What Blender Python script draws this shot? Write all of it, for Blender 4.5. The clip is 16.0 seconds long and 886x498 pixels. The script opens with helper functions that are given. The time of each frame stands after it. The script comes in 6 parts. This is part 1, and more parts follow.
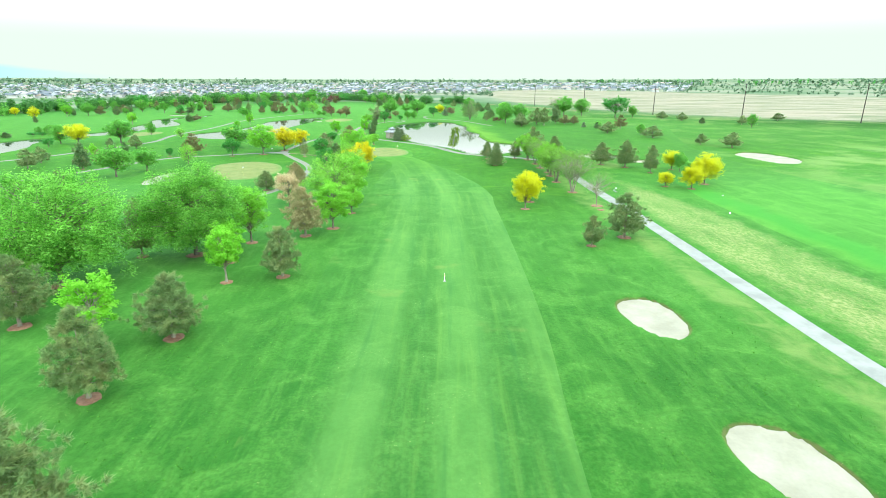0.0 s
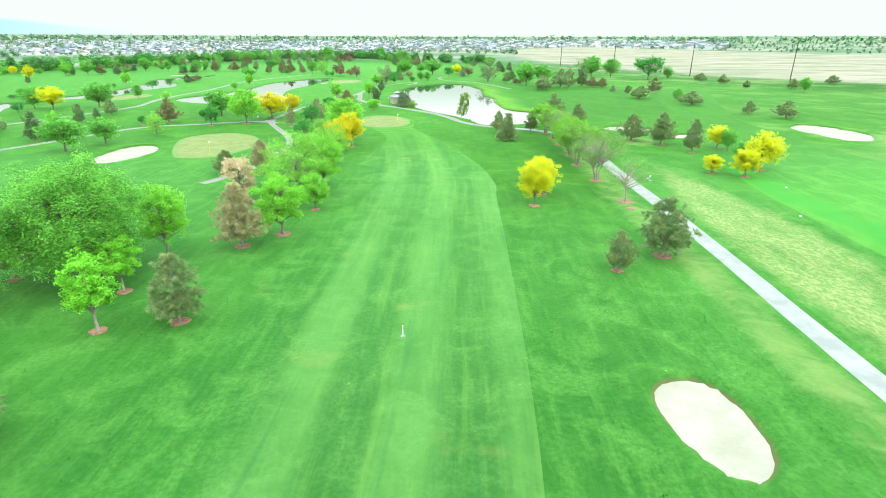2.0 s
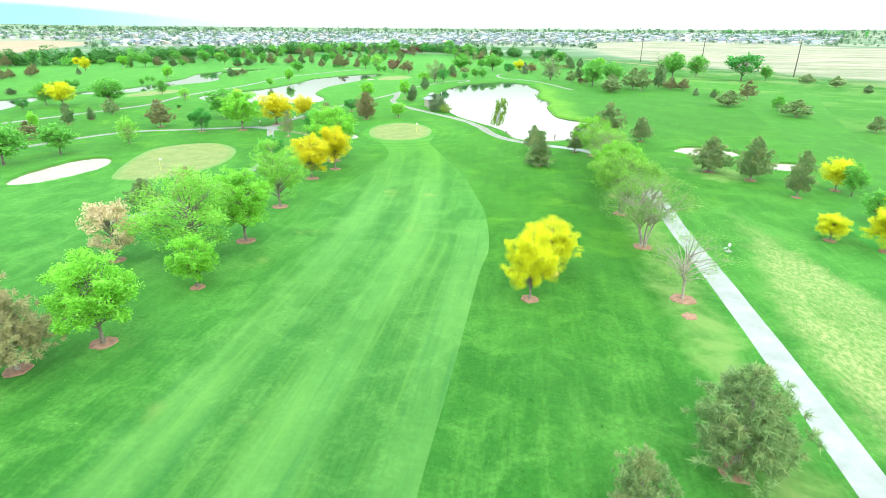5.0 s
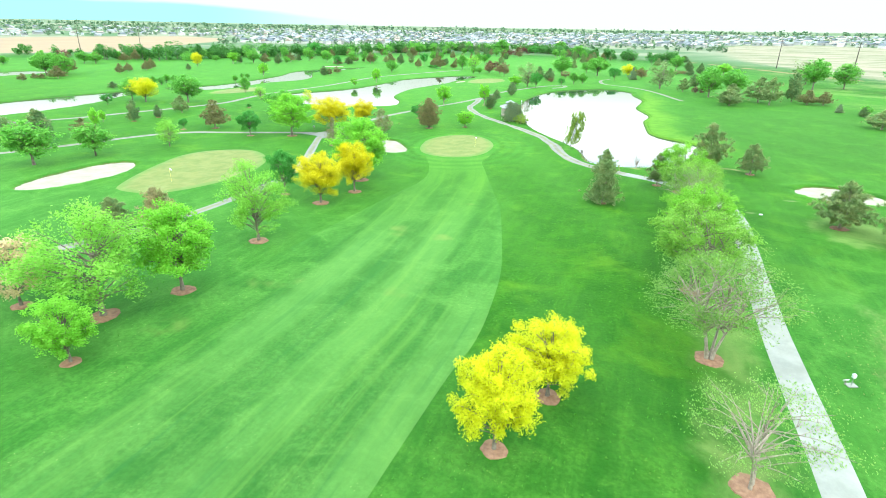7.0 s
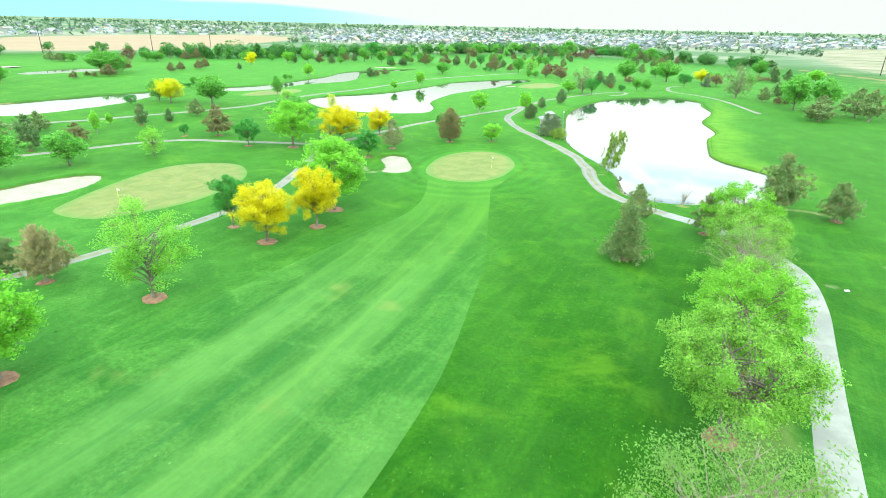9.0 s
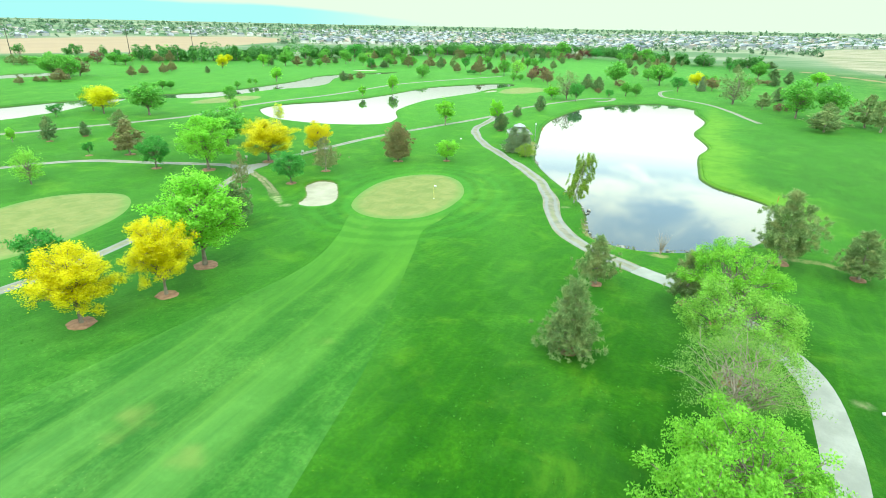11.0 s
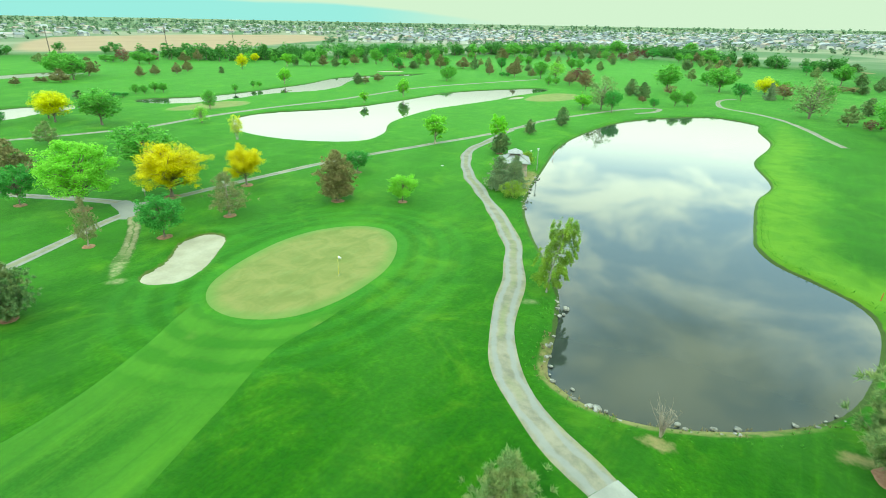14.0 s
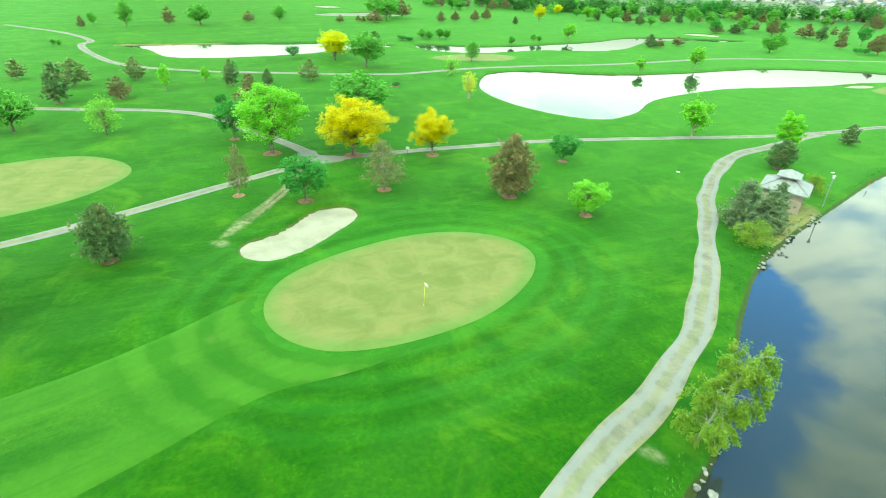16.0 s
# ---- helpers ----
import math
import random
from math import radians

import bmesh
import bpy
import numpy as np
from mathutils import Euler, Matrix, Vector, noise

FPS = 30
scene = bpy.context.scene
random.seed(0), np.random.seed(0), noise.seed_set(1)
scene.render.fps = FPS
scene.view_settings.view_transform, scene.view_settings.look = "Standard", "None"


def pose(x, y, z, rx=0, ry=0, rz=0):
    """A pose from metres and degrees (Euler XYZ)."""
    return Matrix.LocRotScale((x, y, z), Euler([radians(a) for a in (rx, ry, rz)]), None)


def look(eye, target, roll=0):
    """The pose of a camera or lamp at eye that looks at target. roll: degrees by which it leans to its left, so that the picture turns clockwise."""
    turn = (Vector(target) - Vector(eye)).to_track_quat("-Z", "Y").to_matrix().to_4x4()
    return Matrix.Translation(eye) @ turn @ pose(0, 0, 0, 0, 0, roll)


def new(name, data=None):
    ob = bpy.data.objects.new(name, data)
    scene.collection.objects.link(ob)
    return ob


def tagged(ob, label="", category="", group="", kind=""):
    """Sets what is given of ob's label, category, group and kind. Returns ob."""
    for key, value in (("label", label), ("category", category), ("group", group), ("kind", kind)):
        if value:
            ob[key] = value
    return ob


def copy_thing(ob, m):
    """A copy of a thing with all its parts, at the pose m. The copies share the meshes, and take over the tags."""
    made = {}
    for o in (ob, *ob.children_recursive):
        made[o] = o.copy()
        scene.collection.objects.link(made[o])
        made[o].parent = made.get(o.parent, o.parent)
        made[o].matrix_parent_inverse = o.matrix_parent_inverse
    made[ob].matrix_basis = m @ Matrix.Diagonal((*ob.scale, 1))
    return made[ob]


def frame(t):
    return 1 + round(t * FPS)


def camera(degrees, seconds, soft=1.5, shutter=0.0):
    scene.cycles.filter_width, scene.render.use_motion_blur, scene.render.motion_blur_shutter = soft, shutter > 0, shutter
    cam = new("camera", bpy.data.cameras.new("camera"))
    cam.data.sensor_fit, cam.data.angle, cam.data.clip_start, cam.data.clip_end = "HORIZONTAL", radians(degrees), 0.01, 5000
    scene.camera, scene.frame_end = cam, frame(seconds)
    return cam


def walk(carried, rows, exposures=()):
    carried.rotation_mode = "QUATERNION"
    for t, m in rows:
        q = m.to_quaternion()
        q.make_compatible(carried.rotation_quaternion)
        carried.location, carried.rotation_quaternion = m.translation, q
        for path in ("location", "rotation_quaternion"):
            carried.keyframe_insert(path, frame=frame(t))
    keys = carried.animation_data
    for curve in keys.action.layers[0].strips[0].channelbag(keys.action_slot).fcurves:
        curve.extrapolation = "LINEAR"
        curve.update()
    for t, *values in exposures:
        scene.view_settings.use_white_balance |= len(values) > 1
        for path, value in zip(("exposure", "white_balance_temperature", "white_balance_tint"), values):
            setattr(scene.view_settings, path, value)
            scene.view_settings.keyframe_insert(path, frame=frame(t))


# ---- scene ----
cam = camera(78.7, 16.0, 0.45, 0.2)
METRES, EYE, TILT, LEAN, TURN = 173.9, 22.5, 0.3, 0.9, -2.3
ROWS = [
    (0.0, 0.0, 0.0, 0.0, 0.3, -17.46, -0.94),
    (0.5, 0.0075, 0.0302, 0.0005, 0.94, -18.58, -0.95),
    (1.0, 0.0148, 0.0605, 0.0013, 1.66, -19.68, -0.97),
    (1.5, 0.0218, 0.091, 0.0018, 2.28, -20.7, -1.0),
    (2.0, 0.029, 0.1216, 0.0019, 2.81, -21.58, -1.0),
    (2.5, 0.037, 0.1523, 0.0021, 3.56, -22.08, -1.0),
    (3.0, 0.0458, 0.1828, 0.0023, 4.47, -22.25, -1.01),
    (3.5, 0.0553, 0.213, 0.0025, 5.31, -22.27, -1.0),
    (6.0, 0.1072, 0.3622, 0.0039, 16.61, -22.56, -1.36),
    (6.5, 0.1159, 0.3922, 0.0043, 19.77, -22.63, -1.47),
    (7.0, 0.1231, 0.4222, 0.0045, 22.53, -22.7, -1.56),
    (7.5, 0.1287, 0.4524, 0.0047, 25.18, -22.78, -1.64),
    (8.0, 0.1329, 0.4824, 0.0048, 27.73, -22.85, -1.74),
    (8.5, 0.1358, 0.5124, 0.0052, 29.77, -22.91, -1.79),
    (11.0, 0.1351, 0.665, 0.0062, 29.75, -22.82, -1.6),
    (11.5, 0.133, 0.6962, 0.0063, 28.4, -22.77, -1.5),
    (12.0, 0.1308, 0.7277, 0.0065, 27.9, -22.75, -1.42),
    (12.5, 0.1287, 0.7592, 0.0063, 28.44, -22.76, -1.38),
    (13.0, 0.1268, 0.7911, 0.0059, 30.12, -22.8, -1.4),
    (13.5, 0.1247, 0.8229, 0.0054, 32.3, -22.88, -1.42),
    (14.0, 0.1223, 0.8543, 0.0052, 35.58, -23.14, -1.48),
    (14.5, 0.1182, 0.8855, 0.0049, 42.25, -24.15, -1.7),
    (15.0, 0.1137, 0.9166, 0.0046, 51.76, -25.58, -2.01),
    (15.5, 0.1071, 0.9476, 0.0048, 59.9, -27.03, -2.21),
    (16.0, 0.0976, 0.9778, 0.005, 67.17, -28.53, -2.33),
]
EXPOSURES = [(0.0, 0.12, 6300, -2), (3.5, 0.32, 6300, -1), (6.0, 0.34, 6300, -1), (7.0, 0.31, 6350, -2), (9.0, 0.26, 6450, -6), (11.0, 0.09, 6650, -12), (12.5, -0.13, 6850, -19), (14.0, -0.18, 6900, -22), (16.0, 0.05, 7000, -24)]
walk(cam, [(t, pose(0, 0, EYE, TILT, LEAN, TURN) @ pose(METRES * x, METRES * y, METRES * z, 90 + pitch, roll, yaw)) for t, x, y, z, yaw, pitch, roll in ROWS], EXPOSURES)


# ---- node helpers ----
class Graph:
    """A small helper that builds a node tree with short calls."""

    def __init__(self, tree):
        self.tree = tree
        tree.nodes.clear()

    def link(self, value, socket):
        if hasattr(value, "is_output"):
            self.tree.links.new(value, socket)
        elif isinstance(value, (tuple, list)):
            socket.default_value = (*value, 1.0) if len(value) == 3 and len(socket.default_value) == 4 else value
        else:
            socket.default_value = value

    def place(self):
        return self.tree.nodes.new("ShaderNodeNewGeometry").outputs["Position"]

    def attribute(self, name):
        n = self.tree.nodes.new("ShaderNodeAttribute")
        n.attribute_name = name
        return n.outputs["Fac"]

    def island(self):
        return self.tree.nodes.new("ShaderNodeNewGeometry").outputs["Random Per Island"]

    def any(self):
        return self.tree.nodes.new("ShaderNodeObjectInfo").outputs["Random"]

    def split(self, vector):
        n = self.tree.nodes.new("ShaderNodeSeparateXYZ")
        self.link(vector, n.inputs[0])
        return n.outputs

    def join(self, x, y, z):
        n = self.tree.nodes.new("ShaderNodeCombineXYZ")
        for v, s in zip((x, y, z), n.inputs):
            self.link(v, s)
        return n.outputs[0]

    def scaled(self, vector, size, turn=(0, 0, 0)):
        n = self.tree.nodes.new("ShaderNodeMapping")
        self.link(vector, n.inputs["Vector"])
        n.inputs["Scale"].default_value = size
        n.inputs["Rotation"].default_value = turn
        return n.outputs[0]

    def noise(self, vector, scale, detail=3.0, rough=0.55, warp=0.0):
        n = self.tree.nodes.new("ShaderNodeTexNoise")
        self.link(vector, n.inputs["Vector"])
        n.inputs["Scale"].default_value, n.inputs["Detail"].default_value = scale, detail
        n.inputs["Roughness"].default_value, n.inputs["Distortion"].default_value = rough, warp
        return n.outputs["Fac"]

    def math(self, op, a, b=0.0, c=0.0):
        n = self.tree.nodes.new("ShaderNodeMath")
        n.operation = op
        for v, s in zip((a, b, c), n.inputs):
            self.link(v, s)
        return n.outputs[0]

    def span(self, value, a, b, c=0.0, d=1.0):
        n = self.tree.nodes.new("ShaderNodeMapRange")
        n.interpolation_type = "SMOOTHSTEP"
        for v, s in zip((value, a, b, c, d), n.inputs):
            self.link(v, s)
        return n.outputs[0]

    def mix(self, fac, a, b, blend="MIX"):
        n = self.tree.nodes.new("ShaderNodeMix")
        n.data_type, n.blend_type = "RGBA", blend
        self.link(fac, n.inputs[0]), self.link(a, n.inputs[6]), self.link(b, n.inputs[7])
        return n.outputs[2]

    def bump(self, height, strength=0.3, distance=0.05):
        n = self.tree.nodes.new("ShaderNodeBump")
        n.inputs["Strength"].default_value, n.inputs["Distance"].default_value = strength, distance
        self.link(height, n.inputs["Height"])
        return n.outputs[0]

    def surface(self, colour, rough=0.8, normal=None, metal=0.0, ior=1.45, specular=0.5, through_light=0.0, sheen=0.0):
        n = self.tree.nodes.new("ShaderNodeBsdfPrincipled")
        self.link(colour, n.inputs["Base Color"]), self.link(rough, n.inputs["Roughness"])
        n.inputs["Metallic"].default_value, n.inputs["IOR"].default_value = metal, ior
        n.inputs["Specular IOR Level"].default_value = specular
        if normal is not None:
            self.link(normal, n.inputs["Normal"])
        if sheen:
            self.link(sheen, n.inputs["Sheen Weight"])
            n.inputs["Sheen Roughness"].default_value = 0.55
            n.inputs["Sheen Tint"].default_value = (0.42, 1.0, 0.18, 1.0)
        shader = n.outputs[0]
        if through_light:
            t = self.tree.nodes.new("ShaderNodeBsdfTranslucent")
            self.link(colour, t.inputs[0])
            m = self.tree.nodes.new("ShaderNodeMixShader")
            m.inputs[0].default_value = through_light
            self.tree.links.new(shader, m.inputs[1]), self.tree.links.new(t.outputs[0], m.inputs[2])
            shader = m.outputs[0]
        self.tree.links.new(shader, self.tree.nodes.new("ShaderNodeOutputMaterial").inputs[0])


def material(name):
    m = bpy.data.materials.new(name)
    m.use_nodes = True
    return m, Graph(m.node_tree)


# ---- world and sun ----
SUN_UP, SUN_ROUND = 52, 150   # elevation, and the compass turn from +y towards +x, in degrees
world = bpy.data.worlds.new("sky")
scene.world = world
world.use_nodes = True
g = Graph(world.node_tree)
sky = world.node_tree.nodes.new("ShaderNodeTexSky")
sky.sky_type, sky.sun_disc = "NISHITA", False
sky.sun_elevation, sky.sun_rotation = radians(SUN_UP), radians(SUN_ROUND)
sky.air_density, sky.dust_density = 1.0, 1.6
way = world.node_tree.nodes.new("ShaderNodeTexCoord").outputs["Generated"]
wx, wy, wz = g.split(way)
lift = g.math("ADD", g.math("MAXIMUM", wz, 0.0), 0.16)
flat = g.join(g.math("DIVIDE", wx, lift), g.math("DIVIDE", wy, lift), 9.1)
fx, fy, fz = g.split(flat)
gap = g.math("SQRT", g.math("ADD", g.math("POWER", g.math("ADD", fx, 0.85), 2.0), g.math("POWER", g.math("SUBTRACT", fy, 0.92), 2.0)))
ragged = g.math("SUBTRACT", g.noise(flat, 2.2, 6.0, 0.6, 0.4), 0.5)
cover = g.span(g.math("ADD", gap, g.math("MULTIPLY", ragged, 0.6)), 0.48, 0.56)
tone = g.noise(flat, 2.4, 6.0, 0.60, 0.4)
# an overcast dome, about three times as bright overhead as at the horizon, with thin gaps
dome = g.math("ADD", g.span(wz, 0.07, 0.22, 1.4, 3.6), g.span(wz, 0.2, 0.8, 0.0, 0.9))
cloud = g.mix(g.math("MAXIMUM", g.span(tone, 0.38, 0.62), g.span(wz, 0.26, 0.16)), (4.0, 5.5, 7.8), (10.2, 10.6, 10.2))
cover = g.math("MAXIMUM", cover, g.span(wz, 0.38, 0.28))
# a darker bank of cloud stands north of the large pond
bank = g.math("SQRT", g.math("ADD", g.math("POWER", g.math("SUBTRACT", fx, 0.05), 2.0), g.math("POWER", g.math("SUBTRACT", fy, 0.95), 2.0)))
bank = g.span(g.math("ADD", bank, g.math("MULTIPLY", ragged, 1.0)), 0.30, 0.75, 0.60, 1.0)
cloud = g.mix(1.0, cloud, g.join(bank, bank, g.math("POWER", bank, 1.2)), "MULTIPLY")
cloud = g.mix(1.0, cloud, g.join(dome, dome, dome), "MULTIPLY")
clear = g.mix(1.0, sky.outputs[0], (2.4, 6.4, 12.5), "MULTIPLY")
low = g.span(wz, 0.06, 0.14, 1.0, 0.0)
# in the west the cloud deck ends a little above the skyline, and clear sky shows under its edge
turned = g.math("ARCTAN2", wx, wy)
edge = g.math("ADD", g.span(turned, -0.40, -0.80, 0.006, 0.034), g.math("MULTIPLY", g.math("SUBTRACT", g.noise(g.scaled(way, (6.0, 6.0, 40.0)), 1.0, 5.0, 0.6), 0.5), 0.012))
strip_clear = g.math("MULTIPLY", g.span(g.math("SUBTRACT", edge, wz), -0.003, 0.004), g.span(turned, -0.45, -0.75))
veil = g.mix(low, g.mix(cover, clear, cloud), g.mix(strip_clear, (8.6, 9.7, 8.5), (4.7, 9.2, 10.0)))
back = world.node_tree.nodes.new("ShaderNodeBackground")
back.inputs["Strength"].default_value = 0.1
g.link(veil, back.inputs["Color"])
world.node_tree.links.new(back.outputs[0], world.node_tree.nodes.new("ShaderNodeOutputWorld").inputs[0])

sun = new("sun", bpy.data.lights.new("sun", "SUN"))
sun.data.energy, sun.data.angle, sun.data.color = 1.4, radians(16), (1.0, 0.95, 0.86)
sun.matrix_world = look((0, 0, 60), (-math.sin(radians(SUN_ROUND)) * math.cos(radians(SUN_UP)), -math.cos(radians(SUN_ROUND)) * math.cos(radians(SUN_UP)), 60 - math.sin(radians(SUN_UP))))

# ---- materials ----
TURF_DARK, TURF, TURF_LIGHT = (0.013, 0.069, 0.008), (0.026, 0.104, 0.012), (0.066, 0.170, 0.027)


def turf(g, dark, mid, light, rows_turn=0.0, rag=0.40):
    """Mown grass: broad patches, brushed streaks along the mowing, fine tufts."""
    p = g.place()
    broad = g.noise(p, 0.045, 4.0, 0.6, 0.5)
    patch = g.noise(p, 0.23, 4.0, 0.6, 0.8)
    streak = g.noise(g.scaled(p, (1.0, 0.11, 1.0), (0, 0, rows_turn)), 0.9, 5.0, 0.66)
    tuft = g.noise(p, 2.6, 5.0, 0.75)
    c = g.mix(g.span(broad, 0.32, 0.68), dark, mid)
    c = g.mix(g.math("MULTIPLY", g.span(patch, 0.42, 0.72), 0.75), c, light)
    c = g.mix(g.math("MULTIPLY", g.span(streak, 0.42, 0.75), 0.6), c, light)
    c = g.mix(g.math("MULTIPLY", g.span(tuft, 0.40, 0.60, 1.0, 0.0), rag), c, (dark[0] * 0.55, dark[1] * 0.6, dark[2] * 0.55))
    flower = g.noise(p, 5.5, 2.0, 0.5)
    weedy = g.math("MULTIPLY", g.span(flower, 0.66, 0.74), g.span(patch, 0.5, 0.66))
    c = g.mix(g.math("MULTIPLY", weedy, 0.55), c, (0.252, 0.296, 0.096))
    height = g.math("ADD", g.math("MULTIPLY", tuft, 0.7), g.math("MULTIPLY", streak, 0.5))
    return c, height, patch, p


MAT = {}
m, g = material("rough_turf")
c, h, patch, p = turf(g, TURF_DARK, TURF, TURF_LIGHT)
px, py, pz = g.split(p)
wob = g.math("MULTIPLY", g.math("SUBTRACT", g.noise(p, 0.35, 4.0), 0.5), 5.0)
# shade beside the tree row put into the colour: darkening starts farther south there
row_shade = g.math("MULTIPLY", g.span(px, 6.0, 14.0, 0.0, 38.0), g.span(px, 38.0, 30.0))
# the turf is multiplied darker towards the north
darkened = g.math("MULTIPLY", g.span(g.math("ADD", py, row_shade), 110.0, 165.0), g.span(py, 520.0, 215.0))
c = g.mix(darkened, c, (0.45, 0.64, 0.09), "MULTIPLY")
c = g.mix(g.math("MULTIPLY", darkened, g.span(g.noise(p, 0.11, 5.0, 0.68, 0.6), 0.50, 0.72, 0.0, 0.62)), c, (0.068, 0.148, 0.006))
c = g.mix(g.math("MULTIPLY", darkened, g.span(g.noise(p, 0.16, 5.0, 0.66, 0.5), 0.48, 0.28, 0.0, 0.60)), c, (0.006, 0.042, 0.002))
# straw-coloured unmown strip beside the cart path
dry = g.span(g.math("ADD", g.attribute("strip"), wob), 1.5, -2.0)
stem = g.noise(g.scaled(p, (1.0, 0.6, 1.0), (0, 0, 0.5)), 2.4, 8.0, 0.82)
straw = g.mix(g.span(stem, 0.40, 0.60), (0.078, 0.130, 0.030), (0.235, 0.220, 0.096))
bald = g.noise(g.scaled(p, (1.0, 0.35, 1.0)), 0.22, 5.0, 0.65)
c = g.mix(g.math("MULTIPLY", dry, g.span(bald, 0.32, 0.62, 0.30, 0.95)), c, straw)
# worn, yellowed grass near the path and below the trees
worn = g.span(g.math("ADD", g.attribute("worn"), wob), 0.8, -1.6)
c = g.mix(g.math("MULTIPLY", worn, g.span(patch, 0.3, 0.65, 0.10, 0.75)), c, (0.130, 0.168, 0.050))
# mowing rings round the greens
ring = g.attribute("ring")
band = g.math("SINE", g.math("MULTIPLY", g.math("ADD", ring, g.math("MULTIPLY", wob, 0.05)), 2.6))
near_green = g.span(ring, 11.0, 6.0)
c = g.mix(g.math("MULTIPLY", near_green, g.span(band, -0.5, 0.8, 0.03, 0.15)), c, (0.048, 0.200, 0.024))
collar = g.span(g.math("ADD", ring, g.math("MULTIPLY", wob, 0.04)), 2.0, 1.0)
c = g.mix(g.math("MULTIPLY", collar, 0.18), c, (0.062, 0.205, 0.022))
# broad mowing bands on the far holes
far = g.span(py, 200.0, 260.0)
bands = g.math("SINE", g.math("ADD", g.math("MULTIPLY", g.math("ADD", px, g.math("MULTIPLY", py, 0.5)), 0.42), wob))
c = g.mix(g.math("MULTIPLY", g.span(bands, -0.4, 0.9), 0.10), c, TURF_LIGHT)
c = g.mix(g.math("MULTIPLY", far, g.span(px, 10.0, -40.0, 0.04, 0.25)), c, (0.050, 0.170, 0.020))
c = g.mix(g.math("MULTIPLY", g.span(px, 70.0, 120.0), g.span(g.noise(p, 0.035, 6.0, 0.68), 0.46, 0.62, 0.0, 0.75)), c, (0.125, 0.165, 0.052))
outside = g.span(g.attribute("outside"), -40.0, 60.0)
plots = g.mix(g.span(g.noise(p, 0.006, 3.0, 0.5), 0.42, 0.58), (0.085, 0.135, 0.066), (0.200, 0.205, 0.140))
c = g.mix(g.math("MULTIPLY", outside, 0.9), c, plots)
# pale stubble and bare brown fields beyond the course
tan = g.attribute("stubble")
fieldmix = g.mix(g.span(g.noise(g.scaled(p, (0.35, 1.0, 1.0), (0, 0, 0.35)), 0.03, 9.0, 0.78), 0.36, 0.60), (0.120, 0.140, 0.070), (0.270, 0.228, 0.165))
c = g.mix(g.span(g.math("ADD", tan, g.math("MULTIPLY", wob, 6.0)), 10.0, -10.0), c, fieldmix)
brown = g.attribute("tilled")
c = g.mix(g.span(brown, 8.0, -8.0), c, g.mix(g.noise(p, 0.015, 5.0, 0.6), (0.215, 0.155, 0.098), (0.300, 0.220, 0.140)))
# meadow east of the pond: colour darkened to offset its sheen at grazing view
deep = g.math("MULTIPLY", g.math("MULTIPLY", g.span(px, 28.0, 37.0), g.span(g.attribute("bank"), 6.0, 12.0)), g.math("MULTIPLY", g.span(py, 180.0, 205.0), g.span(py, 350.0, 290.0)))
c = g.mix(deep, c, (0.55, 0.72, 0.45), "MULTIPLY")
# olive, drier grass on the pond's east bank
olive = g.math("MULTIPLY", g.span(g.math("ADD", g.attribute("bank"), g.math("MULTIPLY", wob, 1.3)), 10.5, 3.0), g.span(px, 20.0, 25.0))
c = g.mix(g.math("MULTIPLY", g.math("MULTIPLY", olive, g.span(py, 195.0, 210.0)), g.span(patch, 0.3, 0.65, 0.45, 0.9)), c, (0.076, 0.150, 0.010))
# bare earth: a worn track and trodden spots that fade into the grass
bare = g.math("ADD", g.attribute("bare"), g.math("MULTIPLY", g.math("SUBTRACT", g.noise(p, 1.1, 5.0, 0.65), 0.5), 1.0))
c = g.mix(g.span(bare, 0.35, -0.55, 0.0, 0.75), c, g.mix(g.span(g.noise(p, 1.7, 4.0), 0.35, 0.65), (0.105, 0.135, 0.055), (0.260, 0.215, 0.140)))
earth = g.math("ADD", g.attribute("earth"), g.math("MULTIPLY", g.math("SUBTRACT", g.noise(p, 0.9, 5.0, 0.65), 0.5), 2.2))
c = g.mix(g.span(earth, 0.5, -0.4, 0.0, 0.9), c, g.mix(g.noise(p, 2.3, 4.0), (0.120, 0.105, 0.044), (0.250, 0.180, 0.095)))
# narrow dark strip along the banks, with tan soil in the south
bank = g.span(g.math("ADD", g.attribute("bank"), g.math("MULTIPLY", wob, 0.12)), 0.22, 0.02)
c = g.mix(bank, c, g.mix(g.math("MULTIPLY", g.span(py, 185.0, 180.5), g.span(g.noise(p, 0.8, 4.0), 0.35, 0.65, 0.1, 0.75)), g.mix(g.noise(p, 2.0, 4.0), (0.016, 0.022, 0.008), (0.045, 0.048, 0.018)), (0.165, 0.132, 0.068)))
# dry, trodden soil on the south bank
dry_bank = g.math("MULTIPLY", g.span(g.math("ADD", g.attribute("bank"), g.math("MULTIPLY", wob, 0.15)), 0.75, 0.35), g.span(py, 187.0, 182.0))
c = g.mix(g.math("MULTIPLY", dry_bank, g.span(g.noise(p, 0.7, 4.0, 0.6), 0.35, 0.55, 0.15, 0.85)), c, g.mix(g.noise(p, 2.6, 4.0), (0.105, 0.088, 0.040), (0.230, 0.165, 0.085)))
# brown earth lip round the bunkers
lip = g.attribute("lip")
c = g.mix(g.math("MULTIPLY", g.span(lip, 0.22, 0.02), g.span(g.noise(p, 0.9, 4.0), 0.35, 0.6, 0.30, 0.8)), c, (0.085, 0.066, 0.030))
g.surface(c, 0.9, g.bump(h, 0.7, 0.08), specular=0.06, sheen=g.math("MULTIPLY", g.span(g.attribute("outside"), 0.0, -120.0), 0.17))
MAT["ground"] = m

